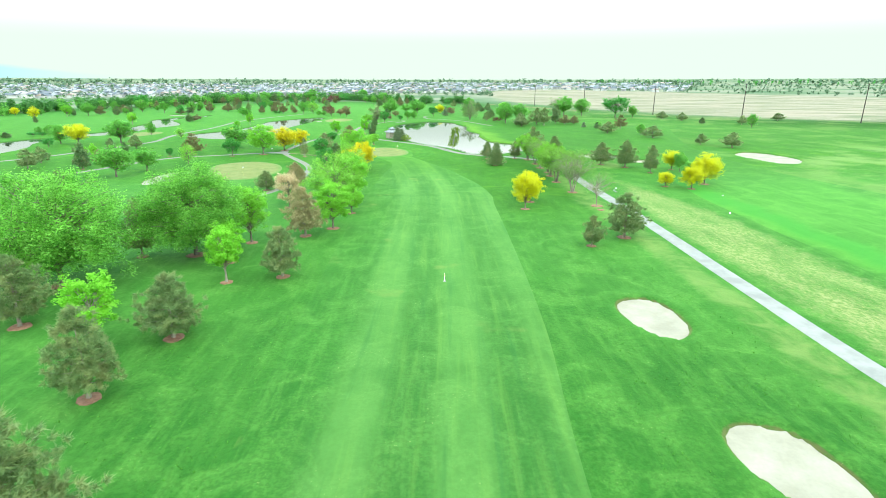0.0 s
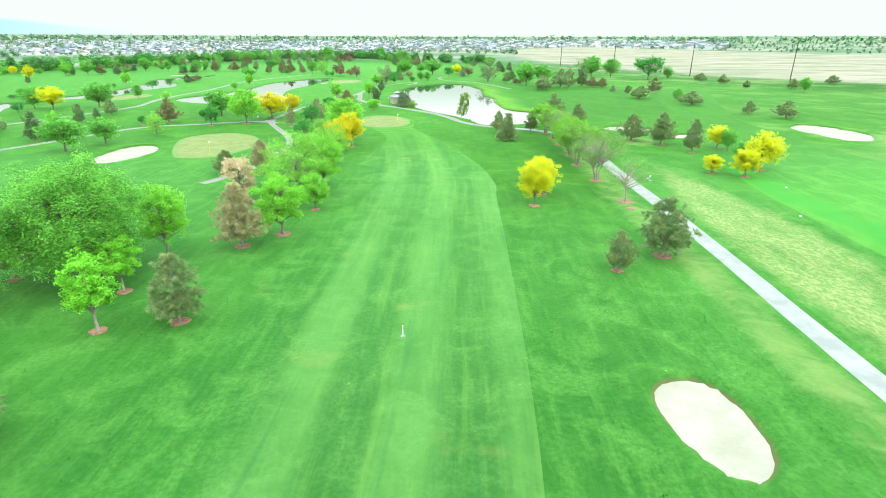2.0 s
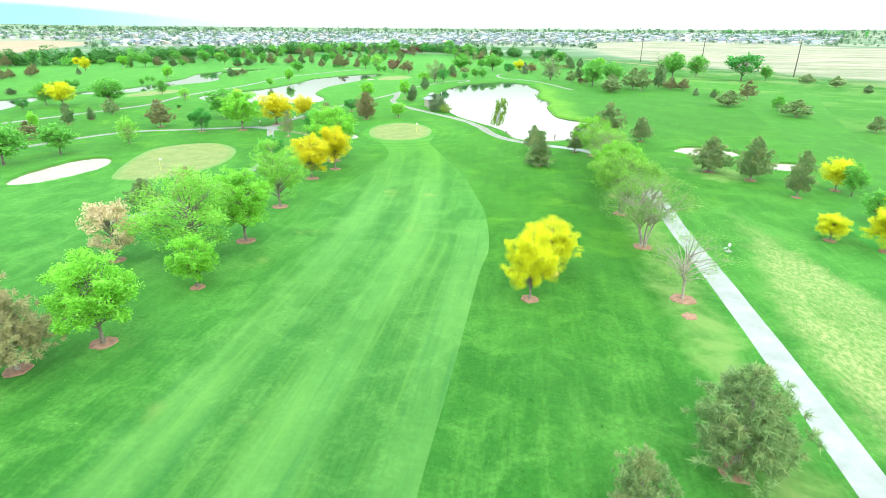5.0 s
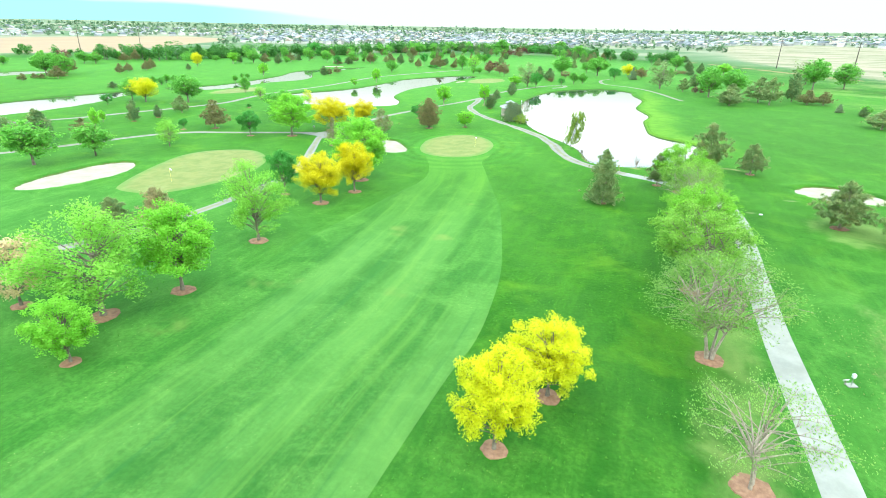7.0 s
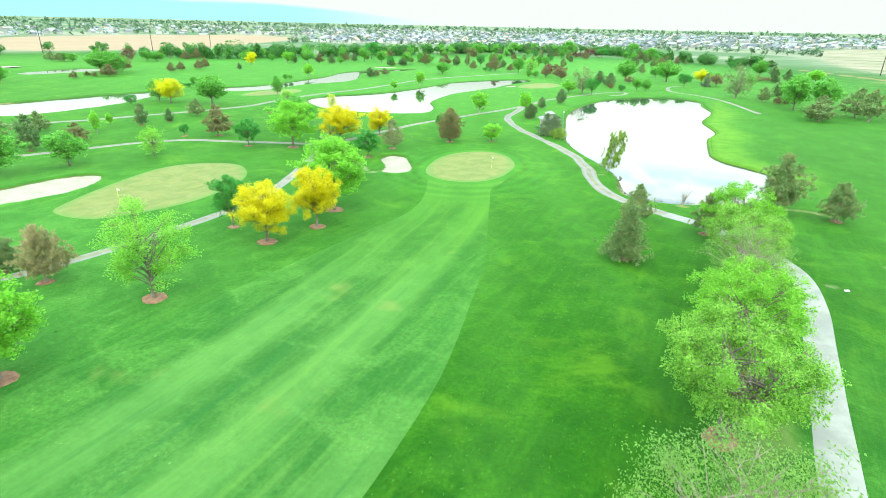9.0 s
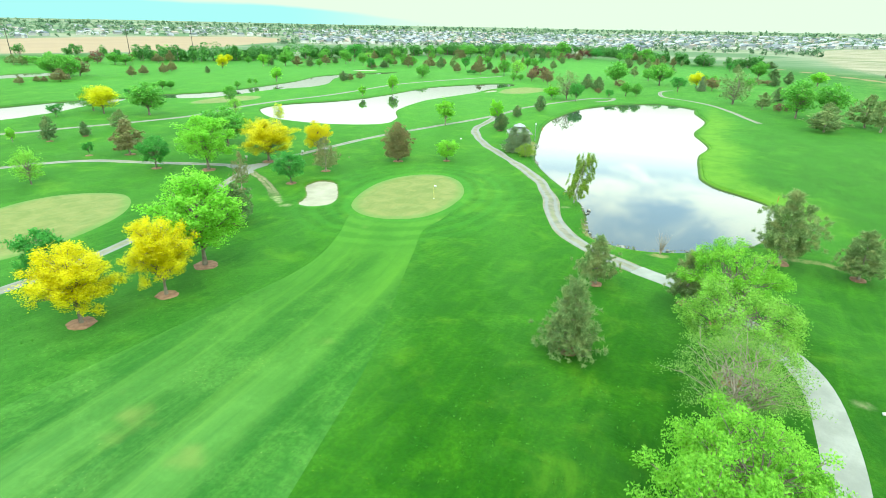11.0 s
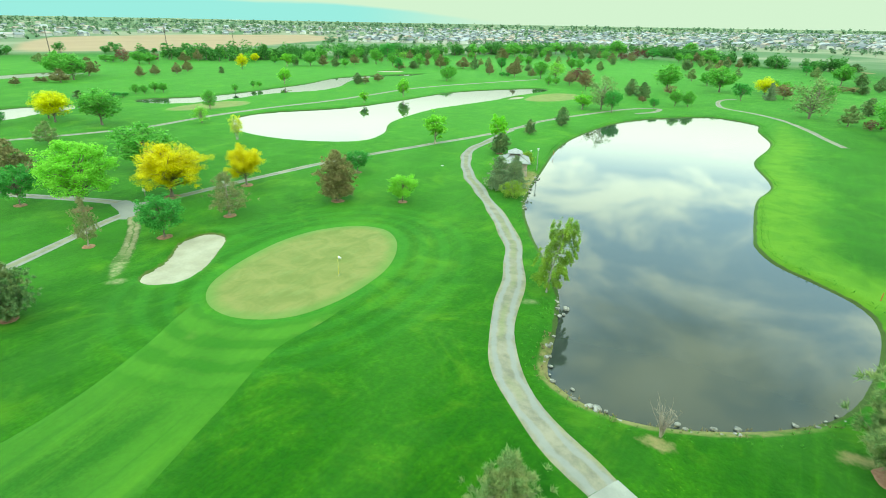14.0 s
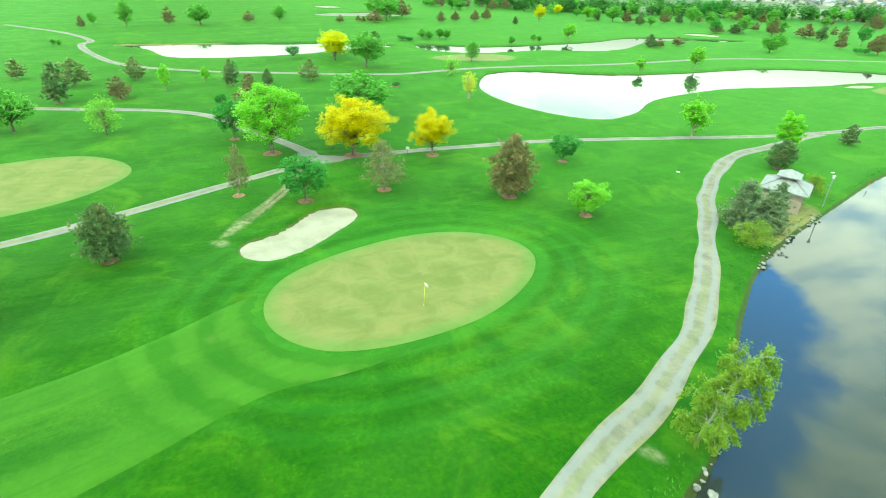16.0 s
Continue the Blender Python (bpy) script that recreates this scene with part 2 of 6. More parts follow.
m, g = material("fairway_turf")
c, h, patch, p = turf(g, (0.020, 0.078, 0.012), (0.031, 0.104, 0.017), (0.064, 0.152, 0.030), 0.0, 0.36)
lane = g.attribute("lane")
soft = g.math("MULTIPLY", g.math("SUBTRACT", g.noise(p, 0.5, 4.0), 0.5), 0.9)
stripe = g.math("SINE", g.math("SUBTRACT", g.math("ADD", g.math("MULTIPLY", lane, 0.776), soft), 1.53))
patchy = g.span(g.noise(p, 0.06, 4.0, 0.6, 0.5), 0.3, 0.7, 0.16, 0.52)
c = g.mix(g.math("MULTIPLY", g.span(stripe, -0.8, 0.8), patchy), c, (0.096, 0.206, 0.046))
# narrow lines that the mower leaves along the hole, yellower and bluer by turns
lines = g.noise(g.join(g.math("ADD", lane, 40.0), g.math("MULTIPLY", g.split(p)[1], 0.045), 3.0), 0.9, 4.0, 0.60)
c = g.mix(g.span(lines, 0.50, 0.74, 0.0, 0.34), c, (0.108, 0.206, 0.036))
c = g.mix(g.span(lines, 0.46, 0.28, 0.0, 0.42), c, (0.014, 0.076, 0.018))
# the west edge fades into the rough
fade = g.math("MULTIPLY", g.span(g.math("ADD", lane, g.math("MULTIPLY", soft, 4.0)), -4.5, -9.5), g.span(g.split(p)[1], 150.0, 120.0))
worn_edge = g.math("MULTIPLY", g.span(g.math("ADD", lane, g.math("MULTIPLY", soft, 2.5)), 7.5, 12.5, 0.0, 0.25), g.span(g.split(p)[1], 80.0, 30.0))
fade = g.math("MAXIMUM", fade, worn_edge)
north = g.split(p)[1]
soft_east = g.math("MULTIPLY", g.span(g.math("ADD", lane, g.math("MULTIPLY", soft, 3.0)), 3.0, 9.0, 0.0, 0.7), g.math("MULTIPLY", g.span(north, 108.0, 122.0), g.span(north, 156.0, 146.0)))
fade = g.math("MAXIMUM", fade, soft_east)
c = g.mix(fade, c, turf(g, TURF_DARK, TURF, TURF_LIGHT)[0])
ring = g.attribute("ring")
band = g.math("SINE", g.math("MULTIPLY", g.math("ADD", ring, g.math("MULTIPLY", soft, 1.8)), 2.0))
c = g.mix(g.span(ring, 16.0, 9.0, 0.0, 0.26), c, (0.105, 0.215, 0.060))
c = g.mix(g.math("MULTIPLY", g.span(ring, 12.0, 8.5), g.span(band, -0.3, 0.6, 0.0, 0.52)), c, (0.022, 0.100, 0.010))
c = g.mix(g.math("MULTIPLY", g.span(ring, 12.0, 8.5), g.span(band, -0.2, -0.8, 0.0, 0.14)), c, (0.095, 0.230, 0.045))
darkened = g.span(g.split(p)[1], 120.0, 165.0)
c = g.mix(darkened, c, (0.62, 0.77, 0.27), "MULTIPLY")
scorch = g.noise(p, 0.12, 3.0, 0.55)
c = g.mix(g.math("MULTIPLY", g.span(scorch, 0.62, 0.76), 0.5), c, (0.148, 0.163, 0.044))
g.surface(c, 0.85, g.bump(h, 0.45, 0.05), specular=0.07, sheen=0.17)
MAT["fairway"] = m

m, g = material("east_fairway_turf")
c, h, patch, p = turf(g, (0.020, 0.098, 0.010), (0.034, 0.132, 0.014), (0.066, 0.190, 0.026), 0.35, 0.35)
lane = g.math("ADD", g.attribute("lane"), g.math("MULTIPLY", g.math("SUBTRACT", g.noise(p, 0.12, 4.0), 0.5), 6.0))
wave = g.noise(g.scaled(p, (1.0, 0.22, 1.0), (0, 0, -0.5)), 0.16, 4.0, 0.55)
c = g.mix(g.span(wave, 0.42, 0.68, 0.0, 0.35), c, (0.075, 0.205, 0.030))
c = g.mix(g.math("MULTIPLY", g.math("MULTIPLY", g.span(lane, -13.0, -17.0), g.span(lane, -26.0, -22.0)), 0.7), c, (0.022, 0.150, 0.014))
c = g.mix(g.math("MULTIPLY", g.span(lane, -18.5, -22.0), 0.6), c, (0.080, 0.225, 0.022))
away = g.math("MAXIMUM", g.math("MAXIMUM", g.span(lane, -18.5, -25.0), g.span(lane, 12.0, 20.0)), g.span(g.split(p)[1], 112.0, 140.0))
c = g.mix(away, c, turf(g, TURF_DARK, TURF, TURF_LIGHT)[0])
darkened = g.math("MULTIPLY", g.math("MULTIPLY", g.span(g.split(p)[1], 110.0, 165.0), g.span(g.split(p)[1], 520.0, 215.0)), away)
c = g.mix(darkened, c, (0.45, 0.64, 0.09), "MULTIPLY")
g.surface(c, 0.85, g.bump(h, 0.45, 0.05), specular=0.07, sheen=0.17)
MAT["fairway_east"] = m

m, g = material("green_turf")
p = g.place()
c = g.mix(g.span(g.noise(p, 0.35, 5.0, 0.65, 0.6), 0.3, 0.7), (0.112, 0.128, 0.034), (0.168, 0.164, 0.054))
c = g.mix(g.span(g.noise(g.scaled(p, (1.0, 0.3, 1.0), (0, 0, 0.9)), 1.1, 4.0, 0.65), 0.46, 0.74, 0.0, 0.38), c, (0.165, 0.196, 0.072))
edge = g.span(g.math("ADD", g.attribute("ring"), g.math("MULTIPLY", g.math("SUBTRACT", g.noise(p, 1.2, 3.0), 0.5), 0.8)), -1.9, -0.1)
c = g.mix(g.math("MULTIPLY", edge, 0.50), c, (0.062, 0.168, 0.026))
g.surface(c, 0.75, g.bump(g.noise(p, 9.0, 3.0), 0.15, 0.01), specular=0.1, sheen=0.06)
MAT["green"] = m


def simple(name, a, b, scale, rough=0.8, bump=0.3, depth=0.02, fine=None, specular=0.4, metal=0.0):
    m, g = material(name)
    p = g.place()
    n = g.noise(p, scale, 5.0, 0.62)
    f = g.noise(p, fine or scale * 9, 3.0, 0.6)
    c = g.mix(g.span(n, 0.3, 0.7), a, b)
    c = g.mix(g.math("MULTIPLY", f, 0.35), c, tuple(v * 0.6 for v in a))
    g.surface(c, rough, g.bump(f, bump, depth), metal=metal, specular=specular)
    return m


MAT["sand"] = simple("bunker_sand", (0.255, 0.235, 0.170), (0.340, 0.315, 0.240), 0.35, 0.95, 0.5, 0.03, 4.0, 0.2)
MAT["concrete"] = simple("path_concrete", (0.205, 0.205, 0.180), (0.290, 0.288, 0.256), 0.4, 0.9, 0.2, 0.01, 7.0, 0.3)
MAT["mulch"] = simple("bark_mulch", (0.200, 0.105, 0.066), (0.325, 0.190, 0.120), 2.5, 0.95, 0.9, 0.04, 16.0, 0.2)
MAT["red_paint"] = simple("red_paint", (0.36, 0.07, 0.03), (0.46, 0.11, 0.05), 3.0, 0.5, 0.05, 0.002, 30.0)
MAT["stone"] = simple("bank_stone", (0.10, 0.098, 0.085), (0.34, 0.325, 0.29), 1.6, 0.85, 0.6, 0.03, 9.0)
MAT["bark"] = simple("bark_grey", (0.135, 0.108, 0.085), (0.260, 0.215, 0.172), 3.0, 0.95, 0.8, 0.03, 22.0, 0.2)
MAT["bark_pine"] = simple("bark_pine", (0.240, 0.190, 0.150), (0.400, 0.335, 0.275), 3.0, 0.95, 0.8, 0.03, 22.0, 0.2)
MAT["bark_pale"] = simple("bark_pale", (0.300, 0.280, 0.235), (0.400, 0.385, 0.340), 3.0, 0.9, 0.5, 0.02, 14.0, 0.2)
MAT["white"] = simple("white_paint", (0.629, 0.629, 0.612), (0.697, 0.697, 0.680), 3.0, 0.5, 0.05, 0.002, 30.0)
MAT["yellow_paint"] = simple("yellow_paint", (0.595, 0.493, 0.085), (0.680, 0.578, 0.136), 3.0, 0.45, 0.05, 0.002, 30.0)
MAT["roof"] = simple("roof_shingle", (0.215, 0.222, 0.222), (0.300, 0.306, 0.302), 1.8, 0.9, 0.5, 0.02, 16.0)
MAT["stucco"] = simple("stucco_wall", (0.330, 0.270, 0.205), (0.400, 0.335, 0.265), 1.5, 0.9, 0.3, 0.01, 18.0)
MAT["pole_wood"] = simple("dark_pole_wood", (0.050, 0.040, 0.032), (0.085, 0.068, 0.054), 2.5, 0.9, 0.5, 0.01, 20.0)
MAT["timber"] = simple("grey_timber", (0.170, 0.140, 0.111), (0.289, 0.246, 0.204), 2.5, 0.85, 0.5, 0.01, 20.0)
MAT["steel"] = simple("galvanised_steel", (0.383, 0.391, 0.399), (0.493, 0.501, 0.510), 3.0, 0.45, 0.1, 0.003, 20.0, 0.5, 0.8)

m, g = material("gravel_track")
p = g.place()
mid = g.math("ABSOLUTE", g.math("ADD", g.attribute("lane"), g.math("MULTIPLY", g.math("SUBTRACT", g.noise(p, 0.6, 4.0), 0.5), 0.7)))
c = g.mix(g.span(g.noise(p, 0.45, 6.0, 0.72), 0.30, 0.66), (0.125, 0.120, 0.090), (0.220, 0.200, 0.150))
wheel = g.math("MULTIPLY", g.span(mid, 0.30, 0.55), g.span(mid, 1.05, 0.75))
c = g.mix(g.math("MULTIPLY", wheel, 0.7), c, (0.196, 0.202, 0.192))
grassy = g.math("MULTIPLY", g.span(mid, 0.42, 0.06), g.span(g.noise(p, 0.09, 3.0), 0.42, 0.60))
c = g.mix(g.math("MULTIPLY", grassy, 0.5), c, g.mix(g.noise(p, 2.5, 4.0), (0.105, 0.150, 0.040), (0.190, 0.190, 0.085)))
c = g.mix(g.math("MULTIPLY", g.span(mid, 0.95, 1.35), g.span(g.noise(p, 1.3, 4.0), 0.35, 0.6)), c, (0.170, 0.175, 0.070))
g.surface(c, 0.95, g.bump(g.noise(p, 9.0, 4.0, 0.7), 0.6, 0.03), specular=0.2)
MAT["gravel"] = m

m, g = material("worn_track")
p = g.place()
mid = g.math("ABSOLUTE", g.math("ADD", g.attribute("lane"), g.math("MULTIPLY", g.math("SUBTRACT", g.noise(p, 0.8, 4.0), 0.5), 0.8)))
c = g.mix(g.span(g.noise(p, 0.6, 6.0, 0.7), 0.32, 0.66), (0.105, 0.125, 0.045), (0.215, 0.195, 0.115))
grass = g.math("MAXIMUM", g.math("MAXIMUM", g.span(mid, 0.42, 0.80, 0.0, 0.9), g.span(mid, 0.20, 0.0, 0.0, 0.7)), g.math("MULTIPLY", g.span(g.split(p)[1], 177.0, 173.0), 0.8))
c = g.mix(g.math("MULTIPLY", grass, g.span(g.noise(p, 1.9, 4.0), 0.3, 0.55, 0.45, 1.0)), c, (0.024, 0.090, 0.006))
g.surface(c, 0.95, g.bump(g.noise(p, 9.0, 4.0, 0.7), 0.6, 0.03), specular=0.1)
MAT["track"] = m

m, g = material("pond_water")
p = g.place()
rip = g.math("ADD", g.noise(g.scaled(p, (1.0, 0.6, 1.0), (0, 0, 0.4)), 1.4, 3.0), g.math("MULTIPLY", g.noise(p, 0.12, 3.0), 2.0))
g.surface(g.mix(g.noise(p, 0.05, 3.0), (0.018, 0.026, 0.024), (0.030, 0.034, 0.028)), 0.03, g.bump(rip, 0.035, 0.05), ior=1.42)
MAT["water"] = m


def leaf(name, a, b, c, glow=0.35):
    m, g = material(name)
    r = g.island()
    col = g.mix(g.span(r, 0.0, 1.0), a, b)
    col = g.mix(g.span(g.noise(g.place(), 0.7, 3.0), 0.45, 0.7), col, c)
    hue = g.math("MULTIPLY", g.any(), 0.35)
    col = g.mix(hue, col, a)
    g.surface(col, 0.6, specular=0.25, through_light=glow)
    return m


MAT["leaf_green"] = leaf("leaves_fresh_green", (0.180, 0.440, 0.036), (0.315, 0.660, 0.072), (0.350, 0.700, 0.085), 0.50)
MAT["leaf_lime"] = leaf("leaves_lime", (0.175, 0.470, 0.030), (0.310, 0.670, 0.055), (0.340, 0.710, 0.065), 0.45)
MAT["leaf_dark"] = leaf("leaves_deep_green", (0.055, 0.232, 0.037), (0.104, 0.354, 0.061), (0.122, 0.390, 0.067), 0.4)
MAT["leaf_willow"] = leaf("leaves_willow", (0.085, 0.250, 0.030), (0.265, 0.600, 0.085), (0.310, 0.660, 0.100), 0.5)
MAT["leaf_far"] = leaf("leaves_far_green", (0.105, 0.320, 0.042), (0.200, 0.480, 0.075), (0.240, 0.500, 0.085), 0.48)
MAT["leaf_belt"] = leaf("leaves_belt", (0.050, 0.165, 0.034), (0.100, 0.265, 0.052), (0.120, 0.290, 0.056), 0.4)
# distance haze is put into this leaf colour: greyer, less saturated green
MAT["leaf_town"] = leaf("leaves_distant_haze", (0.078, 0.150, 0.080), (0.145, 0.230, 0.125), (0.160, 0.245, 0.125), 0.38)
MAT["leaf_birch"] = leaf("leaves_birch", (0.180, 0.310, 0.032), (0.300, 0.440, 0.056), (0.320, 0.430, 0.060), 0.45)
MAT["leaf_row"] = leaf("leaves_row_green", (0.105, 0.250, 0.028), (0.290, 0.530, 0.075), (0.320, 0.570, 0.090), 0.48)
MAT["leaf_row_lime"] = leaf("leaves_row_lime", (0.130, 0.330, 0.026), (0.290, 0.590, 0.060), (0.320, 0.620, 0.070), 0.48)
MAT["leaf_rust"] = leaf("leaves_rust", (0.150, 0.105, 0.050), (0.260, 0.185, 0.085), (0.240, 0.215, 0.080), 0.3)
MAT["needle_rust"] = leaf("needles_rust", (0.150, 0.155, 0.060), (0.255, 0.245, 0.098), (0.270, 0.215, 0.095), 0.3)
MAT["needle_olive"] = leaf("needles_olive", (0.160, 0.160, 0.062), (0.275, 0.250, 0.098), (0.285, 0.225, 0.100), 0.3)
MAT["needle_thin"] = leaf("needles_thin", (0.150, 0.175, 0.070), (0.255, 0.270, 0.105), (0.270, 0.250, 0.110), 0.32)
MAT["leaf_locust"] = leaf("leaves_locust", (0.180, 0.410, 0.045), (0.320, 0.620, 0.090), (0.350, 0.640, 0.100), 0.50)
MAT["leaf_airy"] = leaf("leaves_pale_green", (0.140, 0.270, 0.055), (0.240, 0.400, 0.090), (0.255, 0.420, 0.085), 0.48)
MAT["leaf_yellow"] = leaf("leaves_yellow", (0.560, 0.540, 0.010), (0.740, 0.770, 0.025), (0.700, 0.690, 0.020), 0.45)
MAT["leaf_golden"] = leaf("leaves_golden_yellow", (0.560, 0.490, 0.009), (0.760, 0.700, 0.020), (0.700, 0.620, 0.016), 0.45)
MAT["leaf_brown"] = leaf("leaves_pinkish_brown", (0.488, 0.378, 0.207), (0.683, 0.525, 0.317), (0.586, 0.512, 0.232), 0.3)
MAT["leaf_purple"] = leaf("leaves_purple", (0.095, 0.030, 0.030), (0.180, 0.068, 0.054), (0.200, 0.100, 0.050), 0.3)
MAT["leaf_grey"] = leaf("leaves_grey_green", (0.150, 0.230, 0.075), (0.250, 0.345, 0.125), (0.245, 0.330, 0.110), 0.3)
MAT["leaf_gold"] = leaf("leaves_golden_green", (0.464, 0.525, 0.049), (0.634, 0.683, 0.079), (0.610, 0.573, 0.061), 0.4)
MAT["tuft"] = leaf("grass_blades", (0.050, 0.190, 0.015), (0.100, 0.270, 0.030), (0.120, 0.280, 0.035), 0.45)
MAT["reed"] = leaf("dry_reed_blades", (0.120, 0.100, 0.045), (0.230, 0.185, 0.090), (0.200, 0.180, 0.080), 0.35)
MAT["tuft_dry"] = leaf("straw_blades", (0.180, 0.260, 0.060), (0.330, 0.360, 0.120), (0.290, 0.330, 0.095), 0.4)
MAT["needle"] = leaf("needles_grey_green", (0.130, 0.220, 0.070), (0.260, 0.345, 0.125), (0.320, 0.350, 0.135), 0.34)
MAT["needle_brown"] = leaf("needles_brownish", (0.268, 0.250, 0.110), (0.415, 0.378, 0.171), (0.439, 0.354, 0.183), 0.3)
MAT["needle_dark"] = leaf("needles_dark", (0.090, 0.180, 0.060), (0.175, 0.270, 0.098), (0.235, 0.280, 0.105), 0.3)
MAT["needle_blue"] = leaf("needles_blue_grey", (0.140, 0.215, 0.105), (0.240, 0.320, 0.170), (0.255, 0.325, 0.150), 0.3)


# ---- geometry helpers ----
from mathutils.geometry import tessellate_polygon


def mesh_of(name, verts, faces, smooth=False):
    """A mesh from an array of points and an array of faces of one size."""
    verts, faces = np.asarray(verts, float).reshape(-1, 3), np.asarray(faces, int)
    me = bpy.data.meshes.new(name)
    me.vertices.add(len(verts))
    me.vertices.foreach_set("co", verts.ravel())
    n = faces.shape[1]
    me.loops.add(faces.size)
    me.loops.foreach_set("vertex_index", faces.ravel())
    me.polygons.add(len(faces))
    me.polygons.foreach_set("loop_start", np.arange(0, faces.size, n))
    me.polygons.foreach_set("loop_total", np.full(len(faces), n))
    me.update(calc_edges=True)
    if smooth:
        me.polygons.foreach_set("use_smooth", np.ones(len(faces), bool))
    return me


def value(me, name, numbers):
    me.attributes.new(name, "FLOAT", "POINT").data.foreach_set("value", np.asarray(numbers, np.float32).ravel())


def part(name, data, mat, parent=None, label=""):
    """Links a mesh or a bmesh as one object, under a thing or a part."""
    if isinstance(data, bmesh.types.BMesh):
        me = bpy.data.meshes.new(name)
        data.to_mesh(me)
        data.free()
        data = me
    data.materials.clear()
    data.materials.append(mat)
    ob = new(name, data)
    if parent is not None:
        ob.parent = parent
    return tagged(ob, label)


def curve_through(points, step, closed=False):
    """A smooth line through points, cut into pieces of about one step."""
    pts = [np.array(p, float) for p in points]
    n = len(pts)
    out = []
    for i in range(n if closed else n - 1):
        b, c = pts[i], pts[(i + 1) % n]
        a = pts[i - 1] if closed or i else b + (b - c)
        d = pts[(i + 2) % n] if closed or i + 2 < n else c + (c - b)
        k = max(1, int(np.linalg.norm(c - b) / step))
        for j in range(k):
            s = j / k
            out.append(0.5 * (2 * b + (c - a) * s + (2 * a - 5 * b + 4 * c - d) * s * s + (3 * b - a - 3 * c + d) * s ** 3))
    if not closed:
        out.append(pts[-1])
    return np.array(out)


def distance(x, y, outline, closed=True):
    """Distance from an outline: negative inside it when it is closed."""
    x, y = np.asarray(x, float).ravel(), np.asarray(y, float).ravel()
    best, inside = np.full(x.size, 1e18), np.zeros(x.size, bool)
    n = len(outline)
    for i in range(n if closed else n - 1):
        (ax, ay), (bx, by) = outline[i][:2], outline[(i + 1) % n][:2]
        dx, dy = bx - ax, by - ay
        s = np.clip(((x - ax) * dx + (y - ay) * dy) / (dx * dx + dy * dy + 1e-12), 0, 1)
        best = np.minimum(best, (x - ax - s * dx) ** 2 + (y - ay - s * dy) ** 2)
        if closed:
            cross = (ay > y) != (by > y)
            inside ^= cross & (x < (bx - ax) * (y - ay) / (by - ay + 1e-12) + ax)
    best = np.sqrt(best)
    return np.where(inside, -best, best)


def near_distance(x, y, outline, reach, closed=True):
    """The same, worked out only within reach of the outline."""
    out = np.full(x.size, 99.0)
    o = np.asarray(outline)
    m = (x > o[:, 0].min() - reach) & (x < o[:, 0].max() + reach) & (y > o[:, 1].min() - reach) & (y < o[:, 1].max() + reach)
    out[m] = distance(x[m], y[m], outline, closed)
    return out


def smooth(v, a, b):
    s = np.clip((v - a) / (b - a), 0, 1)
    return s * s * (3 - 2 * s)


# ---- the plan ----
POND_MAIN = curve_through([(14.0, 184.5), (15.5, 180.2), (20.2, 178.5), (25.0, 179.7), (31.2, 183.9), (35.2, 189.6), (37.4, 201.1), (36.4, 207.5), (32.5, 211.6), (28.6, 214.8), (26.2, 219.5), (25.6, 224.3), (24.8, 233.7), (24.5, 242.1), (25.6, 249.1), (25.5, 253.7), (23.9, 260.1), (21.8, 268.0), (21.5, 275.8), (22.7, 288.2), (22.4, 297.2), (18.7, 312.3), (17.5, 323.4), (11.2, 329.6), (4.0, 332.7), (2.8, 331.5), (-8.6, 319.0), (-15.5, 303.0), (-17.6, 280.0), (-16.2, 261.0), (-11.0, 240.0), (-5.0, 219.5), (1.2, 208.0), (6.5, 200.5), (10.6, 194.0), (12.6, 189.0)], 1.5, True)
POND_WEST = curve_through([(-98, 238), (-104, 245), (-104, 257), (-95, 275), (-92, 295), (-92, 313), (-92, 336), (-82, 360), (-71, 374), (-64, 366), (-66.5, 342), (-66.5, 325), (-69, 305), (-70.5, 290), (-67, 269), (-62.5, 259), (-57.5, 252), (-54.4, 241.3), (-58, 235.5), (-66, 231.5), (-76, 230), (-87, 231.5)], 3, True)
POND_STREAM = curve_through([(-157, 244.5), (-159, 251), (-152, 267), (-152, 284), (-155, 304), (-159, 324), (-168, 349), (-166, 371), (-158, 392), (-151, 402), (-149, 385), (-156, 371), (-155, 349), (-139, 322), (-135, 304), (-139.5, 284), (-137, 261), (-141, 249), (-148.5, 244)], 3, True)
POND_FAR = curve_through([(-169, 154), (-170, 166), (-170, 182), (-168, 202), (-167, 217), (-161, 235), (-155, 235), (-150, 216), (-144, 204), (-140.5, 185), (-142, 171), (-149, 166), (-160, 163)], 3, True)
POND_SLIVER = curve_through([(-276, 238), (-290, 262), (-289, 282), (-274, 284), (-268, 262)], 4, True)
PONDS = [POND_MAIN, POND_WEST, POND_STREAM, POND_FAR, POND_SLIVER]
WATER = -0.4

GREEN_MAIN = curve_through([(-13.8, 172.3), (-16.4, 173.6), (-18.4, 175.9), (-20.2, 180.3), (-21.4, 186.5), (-21.0, 191.3), (-19.3, 194.8), (-16.6, 197.1), (-13.4, 197.4), (-10.3, 195.4), (-7.6, 191.8), (-5.8, 187.6), (-5.1, 183.0), (-5.2, 179.0), (-6.2, 175.6), (-8.2, 173.4), (-10.9, 172.2)], 0.8, True)
GREEN_WEST = curve_through([(-48.8, 129.8), (-51.7, 132.8), (-56.4, 143.4), (-59.0, 153.7), (-56.1, 159.8), (-50.1, 162.4), (-43.6, 158.6), (-39.5, 151.8), (-37.8, 143.1), (-39.6, 134.8), (-42.9, 130.4)], 1.2, True)
